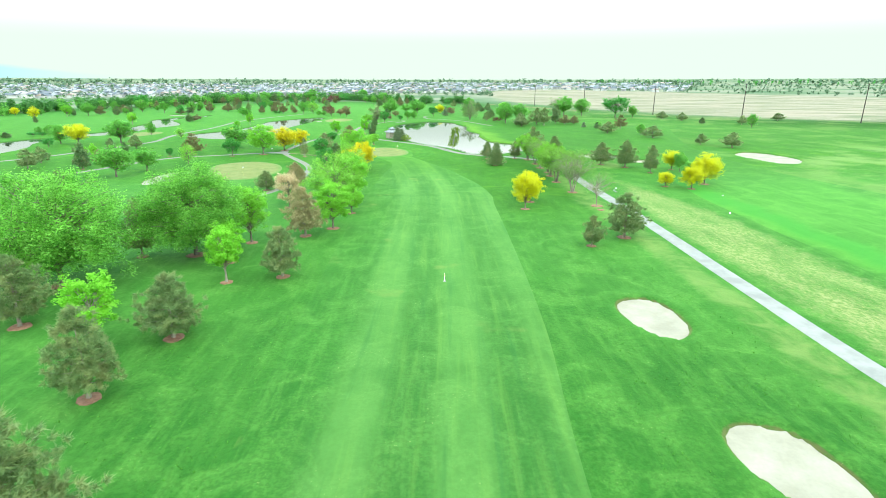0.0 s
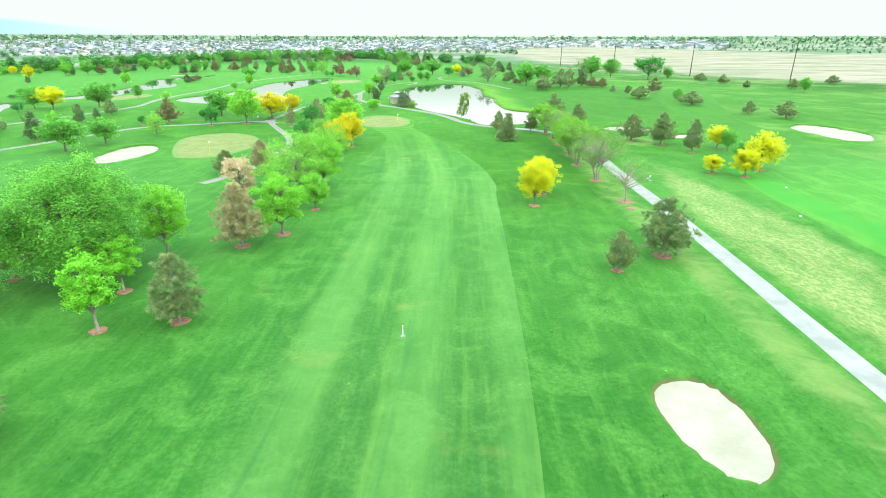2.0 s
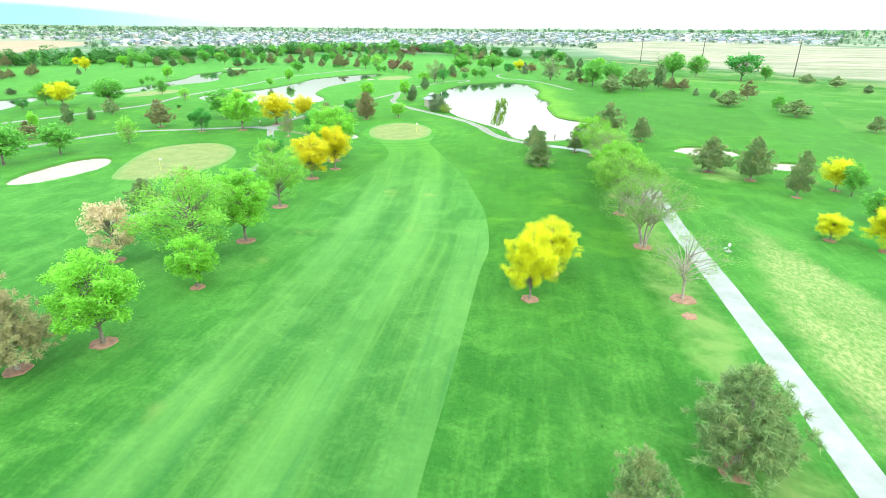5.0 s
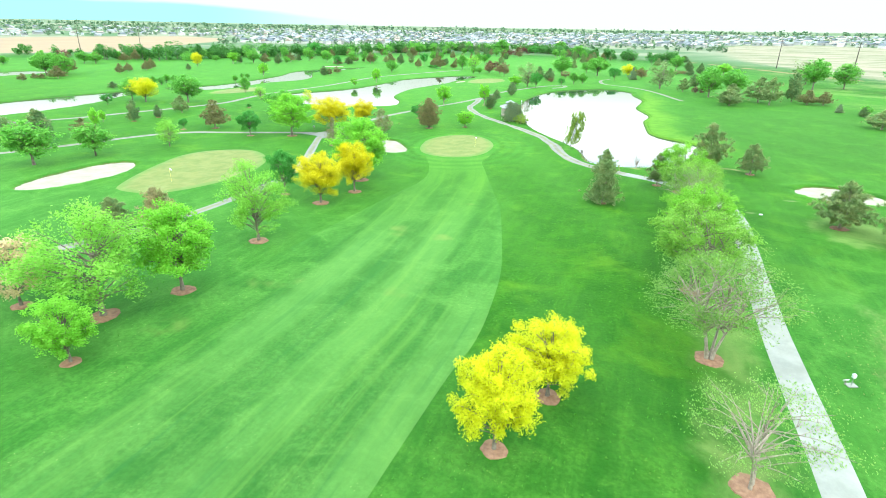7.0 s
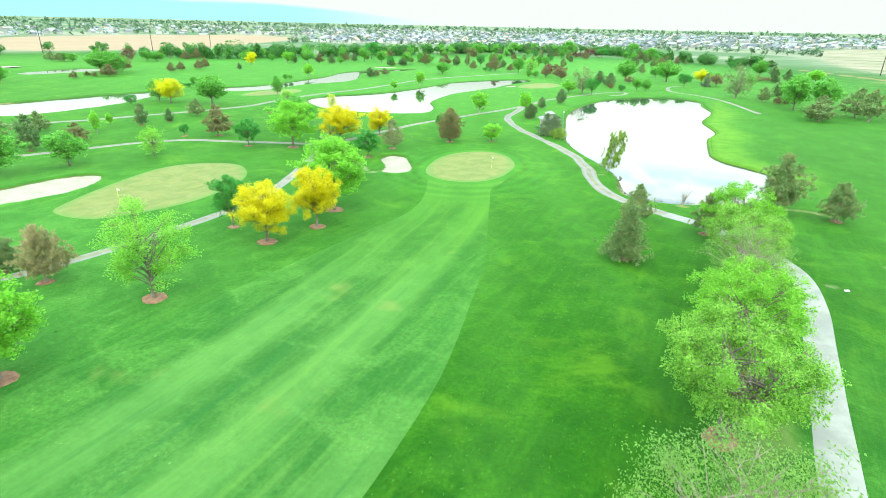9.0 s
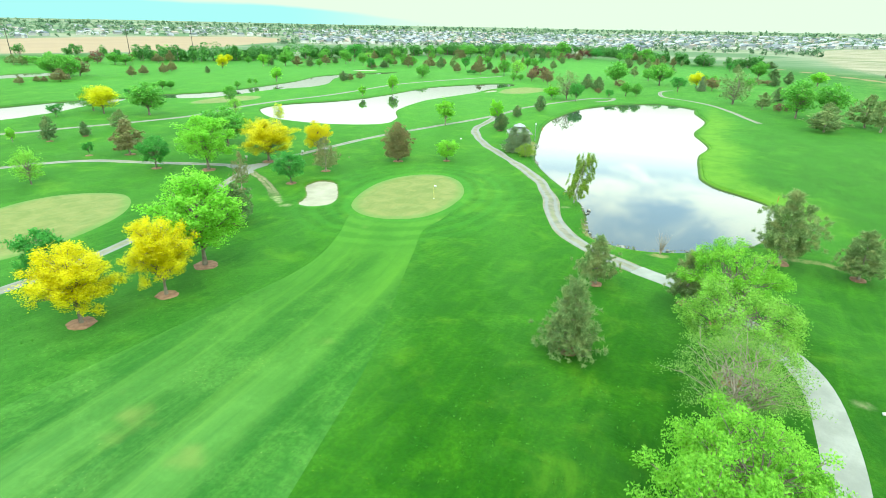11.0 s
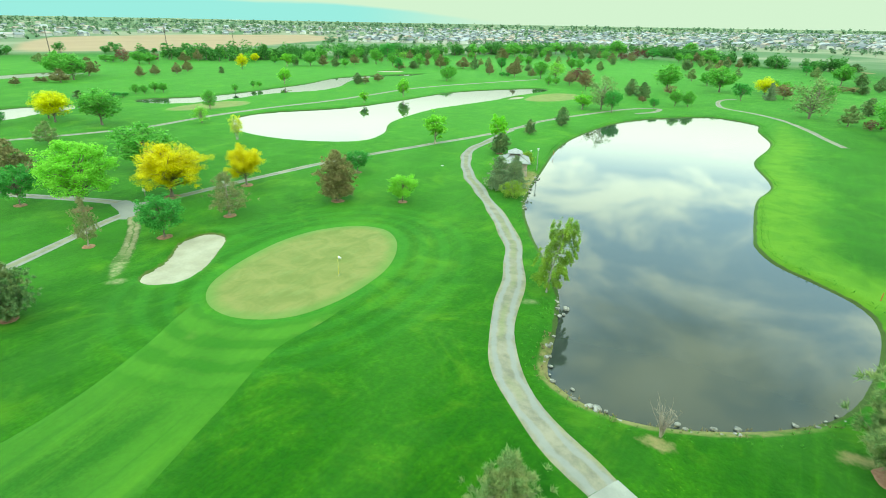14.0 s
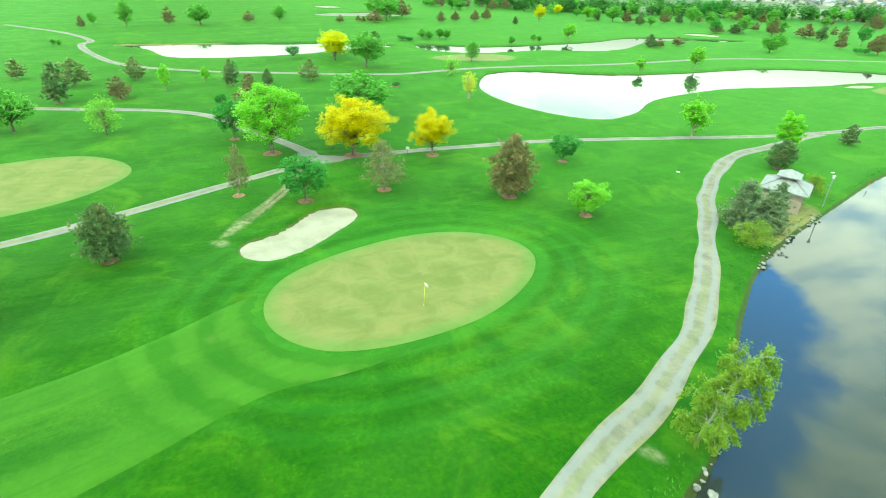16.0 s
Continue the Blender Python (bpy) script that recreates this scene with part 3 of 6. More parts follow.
GREEN_STREAM = curve_through([(-131, 240), (-134, 250), (-133, 262), (-126, 266), (-120, 258), (-121, 245), (-126, 238)], 2, True)
GREEN_POND = curve_through([(-58, 331), (-61, 345), (-58, 359), (-50, 362), (-44, 350), (-46, 336), (-52, 329)], 2, True)
GREENS = [GREEN_MAIN, GREEN_WEST, GREEN_STREAM, GREEN_POND]

BUNKERS = [curve_through(o, 0.7, True) for o in (
    [(-64.5, 125.0), (-66.6, 129.5), (-67.3, 135.8), (-66.5, 141.7), (-63.6, 145.0), (-60.0, 143.0), (-57.5, 137.5), (-58.0, 131.4), (-59.8, 126.4), (-62.0, 124.5)],
    [(-24.2, 171.8), (-25.6, 172.7), (-26.5, 175.1), (-27.9, 177.2), (-30.7, 180.2), (-31.2, 183.2), (-29.6, 184.7), (-27.3, 184.0), (-25.2, 181.6), (-22.9, 178.7), (-21.5, 176.2), (-21.2, 173.7), (-22.4, 172.1)],
    [(20.3, 52.7), (21.6, 54.0), (23.5, 54.3), (24.9, 53.4), (25.6, 51.6), (25.8, 49.1), (25.6, 46.9), (24.8, 45.3), (23.5, 44.3), (22.2, 44.7), (21.2, 46.1), (20.3, 48.4), (20.0, 50.9)],
    [(19.8, 30.1), (20.9, 31.3), (22.5, 31.4), (24.3, 30.6), (25.3, 29.0), (25.7, 26.6), (25.6, 24.0), (25.0, 22.3), (23.6, 21.6), (22.1, 22.4), (21.0, 24.0), (20.0, 26.1), (19.5, 28.2)],
    [(102.5, 176.0), (108.5, 180.5), (113.8, 175.5), (115.3, 163.0), (109.5, 154.6), (104.0, 154.8), (102.8, 162.0), (101.2, 169.8)],
    [(49.0, 171.5), (51.6, 175.6), (55.6, 176.2), (59.7, 173.8), (61.5, 170.6), (59.6, 167.5), (56.0, 167.0), (51.5, 167.8)],
    [(61.6, 158.4), (64.6, 162.1), (68.1, 162.8), (70.2, 160.5), (68.2, 157.2), (63.9, 156.1)],
    [(-64.2, 330.0), (-64.8, 338.0), (-62.6, 341.0), (-60.8, 336.0), (-61.4, 329.5)],
    [(-176, 392), (-180, 402), (-172, 408), (-166, 400)],
    [(-330, 250), (-334, 262), (-326, 266), (-322, 256)],
    [(-318, 222), (-322, 232), (-315, 238), (-310, 228)],
)]

CART_PATH = curve_through([(36.2, -40), (36.6, 0), (36.7, 40), (37.0, 60), (37.5, 80), (37.6, 100), (37.3, 120), (37.8, 138), (38.2, 150), (37.3, 157.5), (34.0, 163.0), (28.5, 168.8), (22.5, 171.8)], 1.2)
GRAVEL_PATH = curve_through([(22.5, 171.8), (18.5, 173.9), (15.2, 176.4), (12.4, 179.5), (10.0, 183.6), (8.3, 188.0), (6.3, 192.9), (4.2, 197.6), (1.0, 203.3), (-4.8, 210.8), (-12.2, 219.3), (-19.6, 228.0), (-26.3, 238.0), (-30.1, 247.7), (-31.3, 258.0), (-33.6, 272.0)], 1.2)
LONG_PATH = curve_through([(-35.4, 109.2), (-32.9, 114.6), (-31.2, 121.0), (-30.3, 129.0), (-30.2, 138.0), (-30.9, 146.5), (-33.2, 154.6), (-35.4, 159.8), (-38.6, 166.3), (-42.4, 174.0), (-45.4, 180.5), (-47.4, 188.0), (-47.6, 196.2), (-46.8, 209.6), (-45.0, 224.0), (-39.9, 244.0), (-35.3, 262.0), (-33.4, 276.0), (-32.4, 291.0), (-27.0, 312.0), (-20.5, 331.0), (-13.0, 338.0), (-12.0, 330.0), (-16.0, 322.0)], 1.5)
WEST_PATH = curve_through([(-46.6, 184.5), (-51.0, 184.3), (-57.4, 181.9), (-66.0, 177.8), (-75.0, 173.9), (-80.5, 168.5), (-84.0, 161.0), (-88.5, 148.0), (-96.0, 132.0), (-106.0, 108.0), (-112.0, 92.0)], 1.5)
BACK_PATH = curve_through([(-226, 118), (-200, 138), (-178, 147.6), (-169, 146), (-152, 149.7), (-132, 158.3), (-120, 174), (-113.5, 190), (-107.5, 208), (-105.5, 221), (-109.3, 241), (-110, 263), (-108.6, 284), (-109.5, 305), (-110, 339), (-98, 380), (-88, 410)], 2)
EAST_PATH = curve_through([(4.4, 386.0), (1.6, 381.5), (0.4, 374.0), (1.8, 362.0), (5.2, 353.6), (14.2, 346.4), (22.2, 336.5), (28.6, 322.5), (33.4, 308.0), (37.0, 298.6)], 1.5)
SPUR = curve_through([(-48.6, 183.9), (-45.6, 182.9), (-42.2, 181.1), (-38.9, 179.3), (-34.3, 176.1), (-30.4, 173.1)], 1.0)
SPUR_END = curve_through([(-31.5, 174.0), (-28.6, 171.6), (-25.6, 169.4)], 1.0)
JUNCTION = curve_through([(-44.4, 180.4), (-43.6, 181.9), (-45.6, 184.0), (-46.2, 188.0), (-48.4, 188.2), (-49.6, 185.6), (-52.0, 185.4), (-52.0, 183.2), (-47.6, 182.0)], 0.8, True)

FAIR_LEFT = [(-12.5, -30), (-12.8, 20), (-13.0, 63), (-12.8, 100), (-11.8, 122), (-10.2, 143), (-9.3, 150), (-9.3, 155), (-10.4, 160), (-12.7, 165.7), (-14.9, 169.8), (-17.5, 176)]
FAIR_RIGHT = [(8.0, -30), (9.4, 20), (12.0, 48), (13.4, 80), (14.0, 102), (14.5, 109), (14.0, 116), (12.8, 124), (10.1, 134.4), (7.4, 143.7), (4.0, 152.3), (1.0, 159.6), (-1.2, 165.3), (-3.4, 171), (-3.4, 177), (-4.4, 184)]
EAST_LEFT = [(53, -40), (53.5, 20), (54.4, 58), (55.0, 92), (56.3, 112), (60.5, 130), (72.5, 147), (78, 190), (88, 240), (98, 300)]
EAST_RIGHT = [(104, -40), (104, 20), (103, 58), (101, 92), (98, 112), (93, 145), (96, 190), (112, 240), (135, 300)]
STUBBLE = [(104, 720), (128, 560), (146, 481), (182, 418), (234, 353), (330, 290), (560, 230), (900, 500), (700, 820), (520, 1150), (330, 1400), (150, 1250)]
TILLED = [(-505, 340), (-450, 476), (-566, 678), (-718, 948), (-890, 1003), (-960, 760), (-916, 540), (-700, 420)]
COURSE = [(-520, -400), (-480, 300), (-430, 410), (-330, 470), (-270, 600), (-150, 690), (40, 640), (104, 560), (140, 470), (240, 345), (400, 230), (420, -400)]


def swell(x, y):
    """The gentle roll of the ground."""
    return 0.10 * np.sin(x / 19.0 + 1.3) * np.sin(y / 27.0) + 0.08 * np.sin(x / 33.0 - y / 29.0)


def rise(x, y):
    """Far off, the land climbs a little towards the skyline."""
    return 0.011 * np.maximum(0.0, np.hypot(x, np.asarray(y) - 100.0) - 950.0)


def level(x, y):
    return float(swell(np.array([float(x)]), np.array([float(y)]))[0])


# ---- ground: one sheet out to the horizon ----
def stations(bands, reach):
    """Grid lines: bands of (from, to, step), then steps that grow out to the reach."""
    xs = []
    for a, b, s in bands:
        xs += list(np.arange(a, b - 1e-6, s))
    xs.append(bands[-1][1])
    s, v, lo = bands[-1][2], bands[-1][1], []
    while v < reach:
        s *= 1.13
        v += s
        xs.append(v)
    s, v = bands[0][2], bands[0][0]
    while v > -reach:
        s *= 1.13
        v -= s
        lo.append(v)
    return np.array(lo[::-1] + xs)


gx = stations([(-180, -70, 1.6), (-70, -32, 0.9), (-32, 42, 0.66), (42, 118, 1.3)], 4600)
gy = stations([(10, 120, 0.75), (120, 260, 0.6), (260, 410, 1.5)], 4600)
X, Y = [a.ravel() for a in np.meshgrid(gx, gy)]
pond = np.min([near_distance(X, Y, o, 14) for o in PONDS], axis=0)
sand = np.min([near_distance(X, Y, o, 5) for o in BUNKERS], axis=0)
ringed = near_distance(X, Y, GREENS[0], 18)
Z = swell(X, Y) * smooth(np.hypot(X, Y - 150), 900, 400)
Z = Z * smooth(pond, 0.0, 8.0)
Z += -0.55 * (1 - smooth(pond, -0.9, 1.0)) - 1.2 * (1 - smooth(pond, -5.0, -0.6))
Z += 0.10 * np.exp(-((sand - 0.9) / 0.8) ** 2) - 0.75 * (1 - smooth(sand, -0.75, 0.25))
Z += rise(X, Y)
nx, ny = len(gx), len(gy)
idx = np.arange(nx * ny).reshape(ny, nx)
quads = np.stack([idx[:-1, :-1], idx[:-1, 1:], idx[1:, 1:], idx[1:, :-1]], -1).reshape(-1, 4)
me = mesh_of("ground", np.stack([X, Y, Z], -1), quads, True)
value(me, "bank", pond + 0.0)
value(me, "ring", ringed)
value(me, "lip", sand)
value(me, "strip", np.where(Y < 175, np.abs(X - 46.3) - 6.2 + 7.5 * smooth(Y, 85, 140), 50))
worn = np.minimum(np.abs(X - 33.2) - 2.2, np.hypot((X - 33) / 1.0, (Y - 104) / 2.2) - 3.0)
worn = np.minimum(worn, np.hypot(X - 52, (Y - 152) / 1.4) - 5)
value(me, "worn", np.where(Y < 160, worn, 20))
track = distance(X, Y, SPUR_END, False) - 0.75 + 0.9 * smooth(Y, 172.5, 169.0)
for sx, sy, ra, rb, turn in ((-25.9, 170.4, 0.9, 0.6, 40), (40.3, 155.5, 0.6, 0.45, 10), (9.6, 190.0, 0.7, 0.4, 30), (47.0, 164.5, 0.9, 0.4, 0)):
    ca, sa = math.cos(math.radians(turn)), math.sin(math.radians(turn))
    u, v = (X - sx) * ca + (Y - sy) * sa, (Y - sy) * ca - (X - sx) * sa
    track = np.minimum(track, (np.hypot(u / ra, v / rb) - 1.0) * rb)
value(me, "bare", track)
soil = (np.hypot((X + 8.9 + 0.35 * (Y - 229)) / 2.5, (Y - 229) / 7.0) - 1.0) * 1.8
soil = np.minimum(soil, distance(X, Y, curve_through([(34.0, 182.6), (37.5, 183.6), (41.0, 183.9), (43.6, 182.6)], 1.0), False) - 0.35)
soil = np.minimum(soil, (np.hypot((X - 24.2) / 0.9, (Y - 177.3) / 0.55) - 1.0) * 0.9)
soil = np.minimum(soil, distance(X, Y, curve_through([(40.0, 640.0), (57.0, 613.0), (72.0, 588.0), (90.0, 550.0), (114.0, 500.0), (135.0, 455.0)], 12.0), False) - 4.0)
value(me, "earth", soil)
value(me, "stubble", distance(X, Y, curve_through(STUBBLE, 60, True)))
value(me, "tilled", distance(X, Y, np.array(TILLED, float)))
value(me, "outside", distance(X, Y, curve_through(COURSE, 60, True)))
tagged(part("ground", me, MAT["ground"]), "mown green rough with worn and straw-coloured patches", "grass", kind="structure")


def strip(name, left, right, columns, lift, mat, lane=1.0, ends=True):
    """A sheet of turf or paving between two edges, with a thin edge all round."""
    n = len(left)
    rows, lanes = [], []
    for i in range(n):
        s = np.linspace(0, 1, columns + 1)[:, None]
        row = left[i][None] * (1 - s) + right[i][None] * s
        rows.append(row)
        w = np.linalg.norm(right[i] - left[i])
        lanes.append((s[:, 0] - 0.5) * w * lane)
    P = np.array(rows)
    z = swell(P[..., 0], P[..., 1]) + lift
    if name == "fairway":
        z -= 0.12 * (1 - smooth(near_distance(P[..., 0].ravel(), P[..., 1].ravel(), GREENS[0], 4), -0.3, 0.9)).reshape(z.shape)
    z[:, 0] -= lift + 0.03
    z[:, -1] -= lift + 0.03
    if ends:
        z[0] -= lift + 0.03
        z[-1] -= lift + 0.03
    V = np.concatenate([P, z[..., None]], -1).reshape(-1, 3)
    k = np.arange(n * (columns + 1)).reshape(n, columns + 1)
    me = mesh_of(name, V, np.stack([k[:-1, :-1], k[:-1, 1:], k[1:, 1:], k[1:, :-1]], -1).reshape(-1, 4), True)
    value(me, "lane", np.array(lanes))
    value(me, "ring", np.min([near_distance(V[:, 0], V[:, 1], o, 18) for o in GREENS[:1]], axis=0))
    return part(name, me, mat)


def edges_of(line, width, columns=4, wobble=0.0):
    """The two edges of a band along a line."""
    t = np.gradient(line, axis=0)
    t /= np.linalg.norm(t, axis=1)[:, None]
    nrm = np.stack([-t[:, 1], t[:, 0]], -1)
    s = np.arange(len(line))
    w = width / 2 + wobble * (np.sin(s * 0.9) * 0.5 + np.sin(s * 0.37 + 2) * 0.5)
    v = width / 2 + wobble * (np.sin(s * 0.7 + 1) * 0.5 + np.sin(s * 0.43) * 0.5)
    return line + nrm * w[:, None], line - nrm * v[:, None]


def resample(points, n):
    c = curve_through(points, 0.5)
    d = np.concatenate([[0], np.cumsum(np.linalg.norm(np.diff(c, axis=0), axis=1))])
    s = np.linspace(0, d[-1], n)
    return np.stack([np.interp(s, d, c[:, 0]), np.interp(s, d, c[:, 1])], -1)


tagged(strip("fairway", resample(FAIR_LEFT, 220), resample(FAIR_RIGHT, 220), 30, 0.03, MAT["fairway"]), "striped light green mown fairway turf", "fairway", kind="structure")
tagged(strip("fairway", resample(EAST_LEFT, 120), resample(EAST_RIGHT, 120), 24, 0.03, MAT["fairway_east"], 1.0), "bright green mown fairway beyond the straw strip", "fairway", kind="structure")


def sheet(name, outline, z_of, mat, grow=0.0, rings=10):
    """A sheet that fills an outline, as rings about its middle."""
    o = np.asarray(outline)
    c = o.mean(axis=0)
    if grow:
        t = np.roll(o, -1, 0) - np.roll(o, 1, 0)
        t /= np.linalg.norm(t, axis=1)[:, None]
        nrm = np.stack([t[:, 1], -t[:, 0]], -1)
        if ((o - c) * nrm).sum() < 0:
            nrm = -nrm
        o = o + nrm * grow
    n = len(o)
    V = [[*c, z_of(c[None], 0.0)[0]]]
    for r in range(1, rings + 1):
        s = r / rings
        p = c + (o - c) * s
        V += [[a, b, z] for (a, b), z in zip(p, z_of(p, s))]
    F = []
    for r in range(rings - 1):
        a, b = 1 + r * n, 1 + (r + 1) * n
        F += [[a + i, b + i, b + (i + 1) % n, a + (i + 1) % n] for i in range(n)]
    tri = [[0, 1 + i, 1 + (i + 1) % n] for i in range(n)]
    bm = bmesh.new()
    vs = [bm.verts.new(v) for v in V]
    for f in F + tri:
        bm.faces.new([vs[i] for i in f]).smooth = True
    bmesh.ops.recalc_face_normals(bm, faces=bm.faces)
    me = bpy.data.meshes.new(name)
    bm.to_mesh(me)
    bm.free()
    return me


for o, what in zip(GREENS, ("pale yellow-green putting green with a light collar", "pale putting green beside a long sand bunker", "pale putting green between the ponds", "pale putting green at the pond's far end")):
    me = sheet("putting_green", o, lambda p, s: swell(p[:, 0], p[:, 1]) + (0.06 if s < 0.99 else -0.01), MAT["green"], rings=14)
    V = np.array([v.co[:2] for v in me.vertices])
    value(me, "ring", distance(V[:, 0], V[:, 1], o))
    tagged(part("putting_green", me, MAT["green"]), what, "putting green", kind="structure")

for o in BUNKERS:
    me = sheet("sand_bunker", o, lambda p, s: swell(p[:, 0], p[:, 1]) - 0.20 - 0.16 * (1 - s * s) + 0.03 * np.sin(p[:, 0] * 2.1) * np.sin(p[:, 1] * 1.7), MAT["sand"], 0.35, 12)
    tagged(part("sand_bunker", me, MAT["sand"]), "pale raked sand in a turf-edged hollow", "bunker", "sand bunkers", "structure")

def area(o):
    x, y = o[:, 0], o[:, 1]
    return 0.5 * float(np.sum(x * np.roll(y, -1) - np.roll(x, -1) * y))


for o, what in zip(PONDS, ("large still pond reflecting clouds, with grassy banks", "long bright pond with a grassy edge", "winding bright stream pond", "bright pond behind the trees", "thin far pond")):
    c = o.mean(axis=0)
    t = np.roll(o, -1, 0) - np.roll(o, 1, 0)
    t /= np.linalg.norm(t, axis=1)[:, None]
    w = o + np.stack([t[:, 1], -t[:, 0]], -1) * (0.8 if area(o) > 0 else -0.8)
    bm = bmesh.new()
    vs = [bm.verts.new((a, b, WATER)) for a, b in w]
    for f in tessellate_polygon([[Vector((a, b, 0)) for a, b in w]]):
        bm.faces.new([vs[i] for i in f])
    bmesh.ops.recalc_face_normals(bm, faces=bm.faces)
    if bm.faces[0].normal.z < 0:
        bmesh.ops.reverse_faces(bm, faces=bm.faces)
    me = bpy.data.meshes.new("pond_water")
    bm.to_mesh(me)
    bm.free()
    tagged(part("pond_water", me, MAT["water"]), what, "pond", kind="structure")

for line, width, mat, wob, what in ((CART_PATH, 2.7, "concrete", 0.03, "pale concrete cart path"), (GRAVEL_PATH, 2.35, "gravel", 0.26, "worn grey gravel cart track with grass in its middle"),
                                    (LONG_PATH, 1.9, "gravel", 0.1, "pale gravel cart path across the course"), (WEST_PATH, 2.2, "gravel", 0.1, "pale gravel cart path past the putting green"),
                                    (BACK_PATH, 2.3, "gravel", 0.12, "pale gravel cart path beside the ponds"), (EAST_PATH, 1.8, "gravel", 0.12, "pale gravel cart path behind the pond"), (SPUR, 1.9, "track", 0.14, "narrow worn track beside the sand bunker")):
    a, b = edges_of(line, width, wobble=wob)
    tagged(strip("cart_path", a, b, 6, 0.036 if line is SPUR else 0.045 if mat == "concrete" else 0.04, MAT[mat], ends=False), what, "path", kind="structure")

me = sheet("path_junction", JUNCTION, lambda p, s: swell(p[:, 0], p[:, 1]) + (0.052 if s < 0.97 else 0.0), MAT["gravel"], rings=6)
value(me, "lane", np.full(len(me.vertices), 0.7))
tagged(part("path_junction", me, MAT["gravel"]), "wide gravel apron where the cart paths meet", "path", kind="structure")


# ---- trees ----
def tube(points, radii, sides=6):
    """A tapered limb along points: its corners and faces."""
    P = np.asarray(points, float)
    T = np.gradient(P, axis=0)
    T /= np.linalg.norm(T, axis=1)[:, None] + 1e-9
    ref = np.array([0.31, 0.22, 0.05]) if abs(T[0][2]) > 0.6 else np.array([0.0, 0.0, 1.0])
    U = np.cross(T, ref)
    U /= np.linalg.norm(U, axis=1)[:, None] + 1e-9
    W = np.cross(T, U)
    a = np.linspace(0, 2 * np.pi, sides, endpoint=False)
    V = P[:, None] + (U[:, None] * np.cos(a)[None, :, None] + W[:, None] * np.sin(a)[None, :, None]) * np.asarray(radii)[:, None, None]
    k = np.arange(len(P) * sides).reshape(len(P), sides)
    F = np.stack([k[:-1], np.roll(k[:-1], -1, 1), np.roll(k[1:], -1, 1), k[1:]], -1).reshape(-1, 4)
    return V.reshape(-1, 3), F


def gather(pieces):
    V, F, n = [], [], 0
    for v, f in pieces:
        V.append(v)
        F.append(f + n)
        n += len(v)
    return np.concatenate(V), np.concatenate(F)


def leaves(rng, centres, size, up=0.35, aspect=0.6):
    """One small folded leaf at every centre, turned at random."""
    n = len(centres)
    d = rng.normal(size=(n, 3))
    d[:, 2] *= 0.6
    d /= np.linalg.norm(d, axis=1)[:, None]
    nr = rng.normal(size=(n, 3)) + np.array([0, 0, up * 3])
    side = np.cross(d, nr)
    side /= np.linalg.norm(side, axis=1)[:, None] + 1e-9
    fold = np.cross(side, d)
    s = (size * rng.uniform(0.6, 1.35, n))[:, None]
    V = np.stack([centres - d * s * 0.5, centres + side * s * aspect * 0.5 + fold * s * 0.12, centres + d * s * 0.5, centres - side * s * aspect * 0.5 + fold * s * 0.12], 1)
    return V.reshape(-1, 3), np.arange(n * 4).reshape(n, 4)


def broadleaf(rng, H, W, base, clusters, per, size, spread, stems=1, droop=0.0, top=1.0, loose=0.0, twigs=0.7, inner=0.60):
    """Limbs and leaf places of a leafy tree with a lobed, uneven crown."""
    wood, spots = [], []
    cz, rz, rr = (H + base * H) / 2, (H - base * H) / 2, W / 2
    foot = []
    for s in range(stems):
        a = 2 * np.pi * s / max(1, stems) + rng.uniform(0, 0.6)
        lean = 0.0 if stems == 1 else rr * 0.34
        t = np.linspace(0, 1, 6)
        bend = rng.normal(size=2) * 0.03 * H
        pts = np.stack([np.cos(a) * (0.18 * (stems > 1) + lean * t ** 1.4) + bend[0] * t * t, np.sin(a) * (0.18 * (stems > 1) + lean * t ** 1.4) + bend[1] * t * t, t * H * (0.72 if stems == 1 else 0.6)], -1)
        r = (0.021 if stems == 1 else 0.014) * H * (1 - 0.75 * t)
        r[0] *= 1.35
        wood.append(tube(pts, r, 8))
        foot.append(pts)
    for i in range(clusters):
        u = rng.uniform(-0.92, 1.0) if i else 1.0
        a = i * 2.39996 + rng.uniform(-0.4, 0.4)
        ring = np.sqrt(max(0.0, 1 - u * u))
        k = rng.uniform(inner, 0.98)
        c = np.array([np.cos(a) * ring * rr * k, np.sin(a) * ring * rr * k, cz + u * rz * k * top])
        stem = foot[i % stems]
        z0 = np.clip(c[2] * rng.uniform(0.45, 0.75), base * H * 0.8, stem[-1][2])
        s0 = np.array([np.interp(z0, stem[:, 2], stem[:, j]) for j in range(3)])
        t = np.linspace(0, 1, 5)[:, None]
        line = s0 * (1 - t) + c * t + np.array([0, 0, 1]) * (t * (1 - t)) * 0.18 * np.linalg.norm(c - s0)
        wood.append(tube(line, 0.0075 * H * (1 - 0.8 * t[:, 0]), 4))
        m = int(per * rng.uniform(0.6, 1.4))
        sub = rng.integers(3, 6)
        for j in range(sub):
            q = c + rng.normal(size=3) * spread * W * np.array([0.75, 0.75, 0.55])
            if rng.random() < twigs:
                t3 = np.linspace(0, 1, 3)[:, None]
                wood.append(tube(c * (1 - t3) * 0.4 + line[3] * (1 - t3) * 0.6 + q * t3, 0.0028 * H * (1 - 0.7 * t3[:, 0]), 4))
            pts = q + np.clip(rng.normal(size=(m // sub + 1, 3)), -1.6, 1.6) * spread * W * np.array([0.55, 0.55, 0.40]) * (1 + loose)
            if droop:
                pts[:, 2] -= droop * H * rng.random(len(pts)) ** 2
            spots.append(pts)
    L = np.concatenate(spots)
    L = L[L[:, 2] > base * H * 0.55]
    return wood, L


